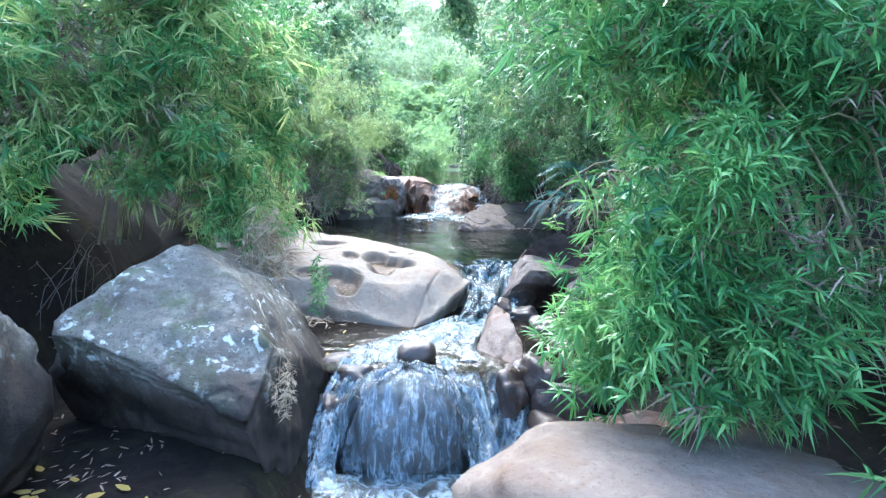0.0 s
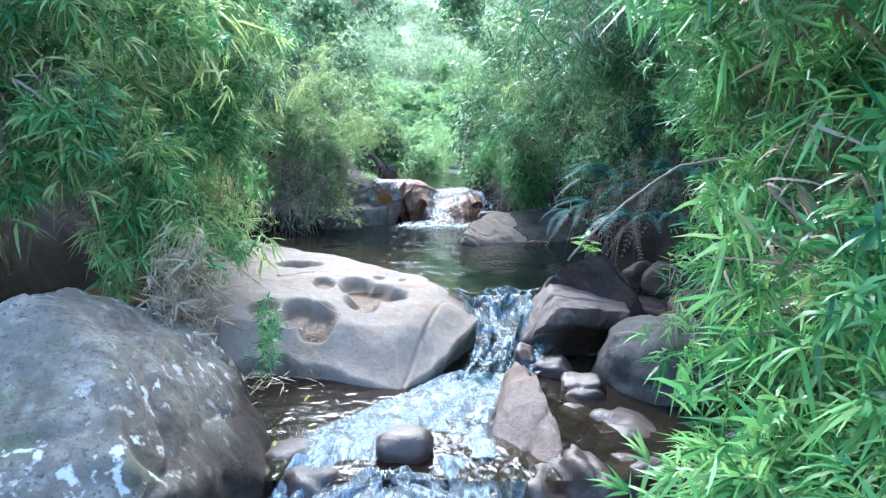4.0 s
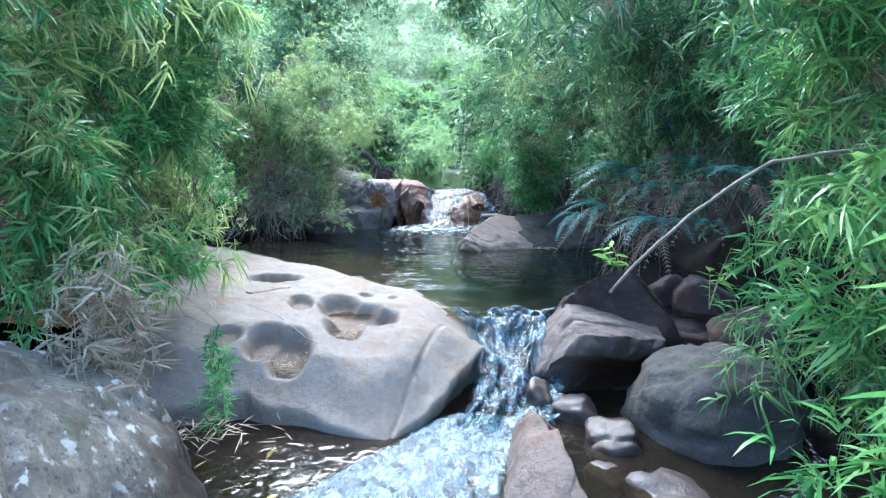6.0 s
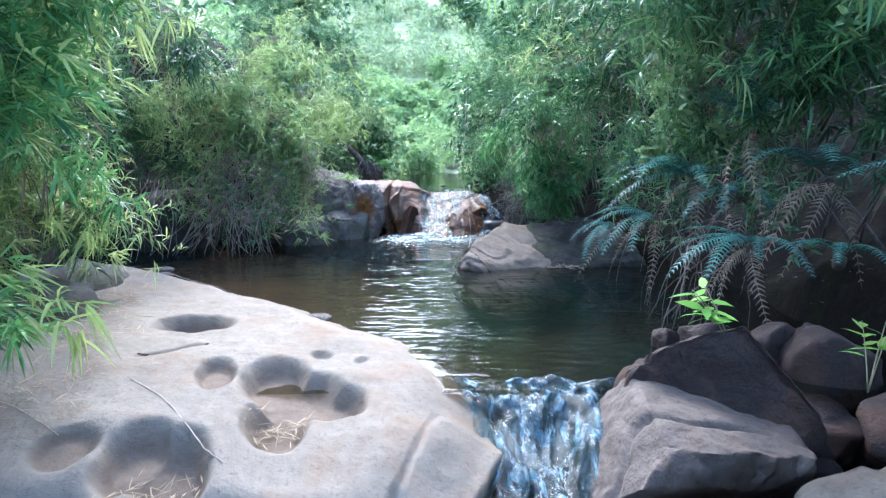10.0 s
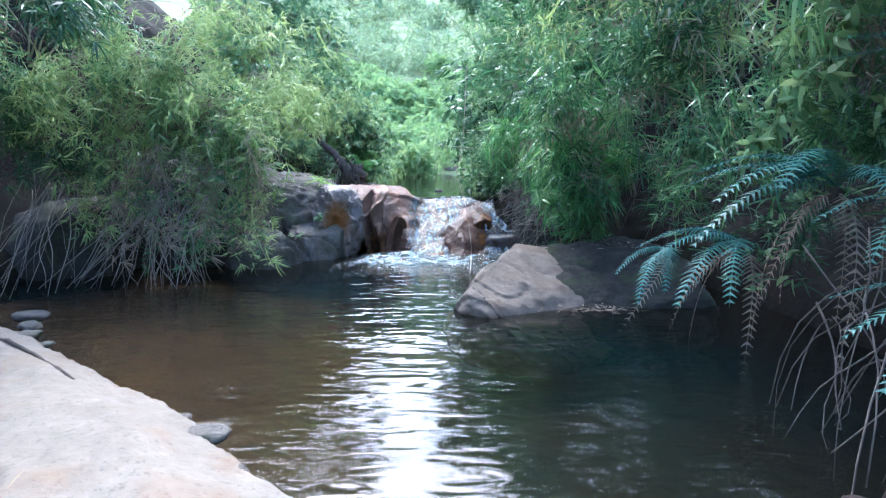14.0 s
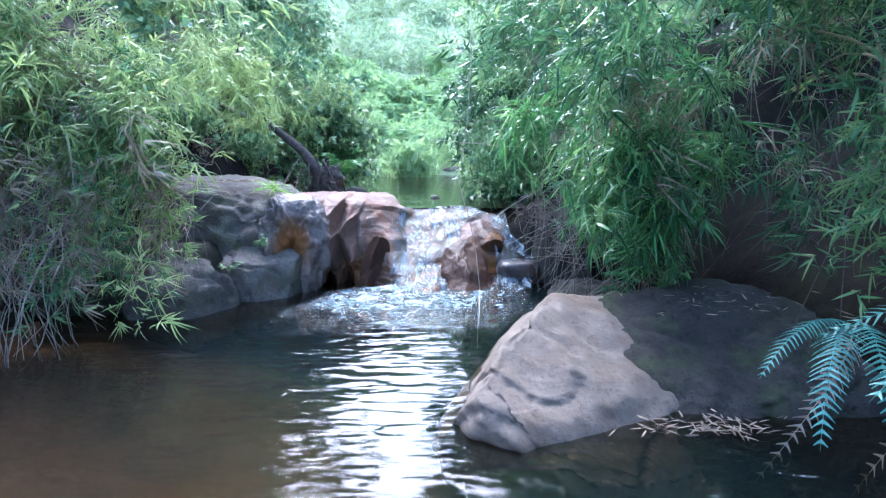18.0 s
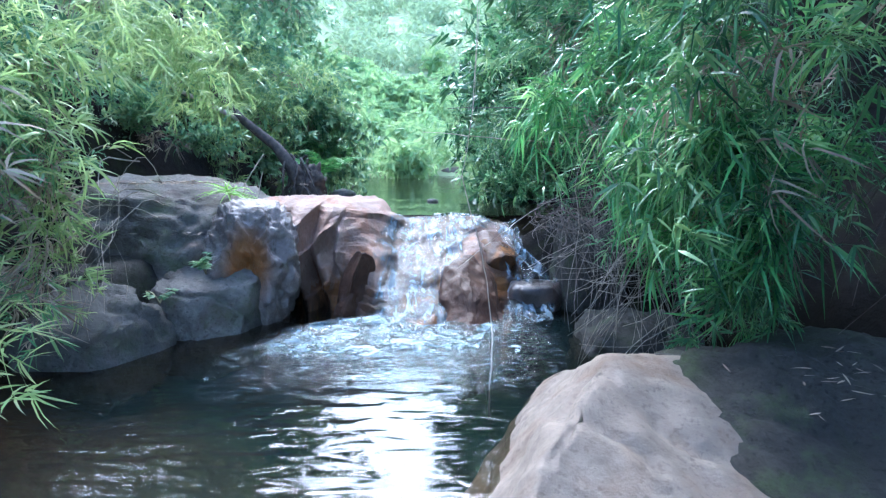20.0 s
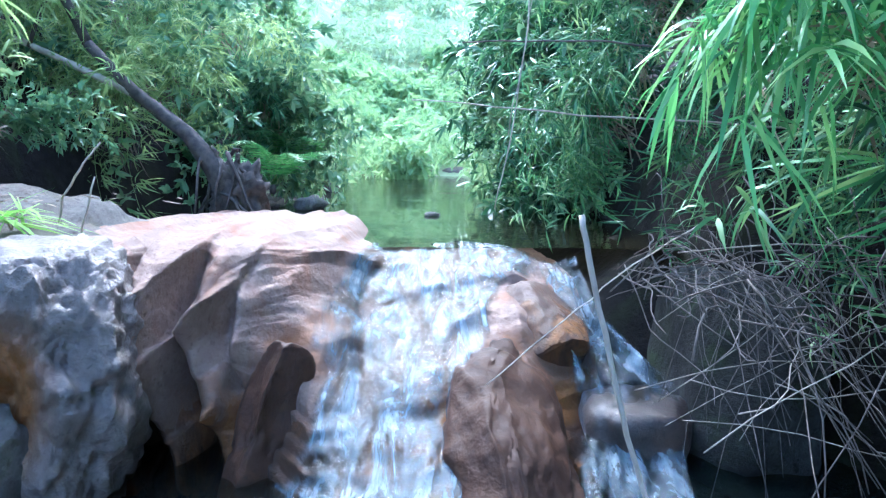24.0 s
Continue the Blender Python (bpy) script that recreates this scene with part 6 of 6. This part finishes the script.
stick("bare_branch", "bent pale stick standing on the red rock", [(-1.6, 15.3, 0.9), (-1.57, 15.32, 1.1), (-1.47, 15.34, 1.26), (-1.42, 15.4, 1.36)], 0.006, 0.004, PALE_TWIG)
stick("bare_branch", "short pale stick standing on the red rock", [(-1.46, 15.25, 0.92), (-1.40, 15.3, 1.2)], 0.006, 0.004, PALE_TWIG)

tree = thing("leaning_tree", (-1.5, 17.4, 0.85), "dark leaning tree with bare limbs above the fall", "tree")
part("trunk", tube("trunk", [(-1.42, 17.45, 0.7), (-1.55, 17.42, 1.05), (-1.66, 17.4, 1.25), (-1.85, 17.4, 1.5), (-2.27, 17.4, 1.84), (-2.6, 17.4, 2.2)], [0.15, 0.12, 0.09, 0.065, 0.05, 0.042], BARK, 9), tree)
part("limb", tube("limb", bend((-2.6, 17.4, 2.2), (-3.15, 17.35, 3.3), 0.05, 9, 0.02), np.linspace(0.042, 0.02, 9), BARK, 7), tree)
part("limb", tube("limb", bend((-2.2, 17.4, 1.78), (-3.9, 17.2, 2.42), 0.06, 9, 0.02), np.linspace(0.032, 0.016, 9), PALE_TWIG, 7), tree, None, "pale bare limb")
part("limb", tube("limb", bend((-2.9, 17.38, 2.8), (-2.95, 17.3, 3.9), 0.03, 9, 0.03), np.linspace(0.022, 0.01, 9), BARK, 6), tree)
part("limb", tube("limb", bend((-3.0, 17.3, 2.15), (-2.55, 17.35, 3.3), 0.0, 9, 0.03), np.linspace(0.018, 0.008, 9), BARK, 6), tree)
for k in range(26):
    foot = (-1.5 + RNG.uniform(-0.35, 0.3), 17.25 + RNG.uniform(-0.15, 0.3), 0.8)
    part("root", tube("root", bend((-1.55 + RNG.uniform(-0.15, 0.1), 17.4, RNG.uniform(1.0, 1.4)), foot, RNG.uniform(0.0, 0.18), 7, 0.03), np.linspace(0.02, 0.008, 7), BARK, 5), tree)
part("burl", rock_mesh("burl", (0.20, 0.18, 0.24), BARK, 61, 4, 0.5, 3.0), tree, Matrix.Translation((-1.48, 17.5, 1.02)), "dark shaggy root mass")
for k in range(40):
    p = (RNG.uniform(-4.2, -2.6), RNG.uniform(17.6, 18.6), RNG.uniform(2.4, 4.6))
    part("leaf_spray", BUSHY[k % 4], tree, aim(p, RNG.normal(0, 1, 3) + np.array([0, -0.4, -0.2]), 0.0, RNG.uniform(0.7, 1.1)))

dry = thing("dry_bamboo_tuft", (-1.95, 5.6, 0.95), "tuft of dead straw-coloured bamboo leaves hanging over the slab", "bamboo")
for k in range(42):
    p = (-1.72 + RNG.normal(0, 0.09), 5.42 + RNG.normal(0, 0.1), 0.92 - 0.02 * k + RNG.normal(0, 0.05))
    part("dry_spray", DRY[k % 3], dry, aim(p, (RNG.uniform(-0.1, 0.6), RNG.uniform(-0.7, 0.2), -1.0), RNG.uniform(-1, 1), RNG.uniform(0.55, 0.85)))


wisp = thing("dry_grass_tuft", (-1.02, 3.72, -0.1), "wispy tuft of dead straw caught on the boulder's flank", "dry grass")
for k in range(9):
    p = (-1.08 + RNG.normal(0, 0.1), 3.68 + RNG.normal(0, 0.05), 0.05 - 0.03 * k)
    part("dry_spray", DRY[k % 3], wisp, aim(p, (RNG.uniform(-0.3, 0.9), RNG.uniform(-0.6, 0.1), -0.9), RNG.uniform(-1, 1), RNG.uniform(0.3, 0.5)))

fringe = thing("dry_grass_fringe", (-2.8, 13.1, 1.1), "hanging fringe of dead brown stems under the bamboo", "dry grass")
for k in range(150):
    p = (RNG.uniform(-3.9, -1.9), RNG.uniform(12.65, 13.5), RNG.uniform(0.65, 1.75))
    part("dry_spray", (WITHERED + DRY[:1] + FINE[:2] + BRIGHT[:1])[k % 6], fringe, aim(p, (RNG.uniform(-0.2, 0.6), RNG.uniform(-0.9, 0.0), -0.7), RNG.uniform(-1, 1), RNG.uniform(0.6, 1.0)))

twig = thing("bamboo_twig", (-2.4, 5.95, 0.9), "green bamboo twig hanging over the slab's lower edge", "bamboo")
part("culm", tube("culm", bend((-2.7, 6.1, 0.7), (-1.25, 5.75, 0.42), 0.22, 9), np.linspace(0.009, 0.003, 9), CULM, 5), twig)
for k in range(9):
    part("leaf_spray", BAMBOO[k % 7], twig, aim((-1.27 + RNG.normal(0, 0.05), 5.74 + RNG.normal(0, 0.05), 0.42 - 0.045 * k), (RNG.uniform(-0.2, 0.5), RNG.uniform(-0.5, 0.2), -1.0), RNG.uniform(-1, 1), 0.5))


def litter(name, spots, label, mat, rng, leaf=0.12, width=0.008, lift=0.02, height=None):
    vs, qs, total = [], [], 0
    for x, y, z, rx, ry, n in spots:
        p = np.stack([x + rng.normal(0, rx, n), y + rng.normal(0, ry, n), np.full(n, z) + rng.uniform(0, lift * 2, n)], -1)
        if height == 'slab':
            p[:, 2] = [flat_z(a, b) + 0.006 + rng.uniform(0, lift) for a, b in p[:, :2]]
        elif height:
            p[:, 2] = ground_z(p[:, 0], p[:, 1]) + height + rng.uniform(0, lift, n)
        a = rng.uniform(0, 2 * np.pi, n)
        way = unit(np.stack([np.cos(a), np.sin(a), rng.uniform(-0.15, 0.25, n)], -1))
        side = unit(np.cross(way, np.array([0, 0, 1.0]) + rng.normal(0, 0.3, (n, 3))))
        v, q = leaf_arrays(p, way, side, leaf * rng.uniform(0.6, 1.6, n), width * rng.uniform(0.7, 1.4, n), rng.uniform(-0.1, 0.2, n))
        vs.append(v)
        qs.append(q + total)
        total += len(v)
    ob = new(name, quick_mesh(name, np.concatenate(vs), np.concatenate(qs), mat, False))
    return tagged(ob, label, "leaf litter", kind="stuff")


litter("dry_litter", [(-2.15, 7.9, 0, 0.13, 0.25, 300), (-2.45, 8.6, 0, 0.13, 0.25, 260), (-1.9, 7.3, 0, 0.1, 0.15, 90), (-2.2, 6.8, 0, 0.12, 0.15, 120), (-1.17, 6.66, 0, 0.09, 0.05, 110), (-0.78, 7.1, 0, 0.08, 0.05, 90), (-1.68, 8.27, 0, 0.12, 0.05, 50), (-2.9, 9.5, 0, 0.2, 0.3, 150)],
       "dry straw and fallen bamboo leaves on the slab", STRAW, RNG, 0.085, 0.005, 0.025, "slab")
litter("shore_litter", [(-1.75, 6.05, -0.40, 0.3, 0.1, 200)], "dry straw washed up between the rocks", STRAW, RNG)
litter("rock_litter", [(-2.15, 15.05, 1.1, 0.35, 0.25, 320), (-1.75, 14.6, 0.72, 0.2, 0.15, 50), (1.75, 11.9, 0.52, 0.25, 0.2, 60), (1.5, 11.36, 0.02, 0.17, 0.05, 110)], "brown leaf scraps and needles on the mossy rocks", SCRAP, RNG, 0.065, 0.009, 0.01)
litter("bank_litter", [(-2.6, 3.2, 0, 0.7, 0.6, 300), (-3.4, 5.2, 0, 0.5, 0.8, 350), (2.2, 2.6, 0, 0.5, 0.6, 300), (2.6, 7.6, 0, 0.4, 1.2, 300)], "brown dead leaves scattered on the bank", DEAD_FROND, RNG, 0.055, 0.012, 0.02, 0.012)
litter("fallen_leaves", [(-2.3, 2.95, 0, 0.25, 0.2, 30)], "yellowed broad leaves on the soil", YELLOW_LEAF, RNG, 0.09, 0.05, 0.03, 0.03)
litter("floating_leaves", [(-1.5, 5.5, -0.435, 0.3, 0.3, 16)], "small yellow leaves drifting on the stream", YELLOW_LEAF, RNG, 0.07, 0.03, 0.003)


def leafy_plant(at, n, leaf, width, mat, label, spread_r=0.12, tall=0.3, name="small_plant"):
    root = thing(name, at, label, "plant")
    for k in range(3):
        a = RNG.uniform(0, 6.28)
        top = (at[0] + spread_r * math.cos(a), at[1] + spread_r * math.sin(a), at[2] + tall * RNG.uniform(0.6, 1.0))
        part("stem", tube("stem", bend(at, top, 0.03, 5), np.linspace(0.004, 0.002, 5), CULM, 4), root)
        m = n // 3
        b = np.array([np.array(at) + (np.array(top) - np.array(at)) * u for u in RNG.uniform(0.4, 1.0, m)])
        an = RNG.uniform(0, 6.28, m)
        way = unit(np.stack([np.cos(an), np.sin(an), RNG.uniform(-0.1, 0.6, m)], -1))
        side = unit(np.cross(way, np.array([0, 0, 1.0]) + RNG.normal(0, 0.3, (m, 3))))
        v, q = leaf_arrays(b, way, side, leaf * RNG.uniform(0.7, 1.2, m), width * RNG.uniform(0.8, 1.2, m), RNG.uniform(0.1, 0.5, m))
        part("leaves", quick_mesh("leaves", v, q, mat), root)
    return root


leafy_plant((1.50, 7.2, 0.36), 24, 0.13, 0.05, LIME_LEAF, "lime green broad-leaved seedling beside the dark rock", 0.2, 0.4)
leafy_plant((2.15, 7.1, 0.15), 20, 0.16, 0.04, LIME_LEAF, "lime green broad-leaved seedling on the bank", 0.2, 0.5)
leafy_plant((-1.43, 13.98, 0.5), 110, 0.05, 0.035, SHRUB_LEAF, "little round-leaved plant growing on wet rock", 0.1, 0.15)
leafy_plant((-1.75, 13.95, 0.3), 50, 0.045, 0.03, SHRUB_LEAF, "little round-leaved plant growing on wet rock", 0.1, 0.12)
leafy_plant((-1.62, 15.05, 0.98), 60, 0.30, 0.012, LIME_LEAF, "bright green grass tuft on the mossy rock", 0.05, 0.1, "grass_tuft")
for k, (x, y, z, a) in enumerate([(0.13, 18.9, 0.72, 0.10), (-1.4, 19.8, 0.78, 0.2), (-1.75, 21.5, 0.74, 0.2), (-2.2, 25.0, 0.76, 0.3), (-2.9, 28.5, 0.76, 0.4), (1.2, 46.0, 0.85, 0.8), (2.4, 46.5, 0.85, 0.6)]):
    rock("upper_stone", (x, y, z), (a, a * 0.8, a * 0.45), POOL_STONE if y > 33 else GREY_ROCK, "stone lying in the upper pool", 100 + k, (0, 0, k * 37), "upper pool stones", detail=3, rough=0.18)
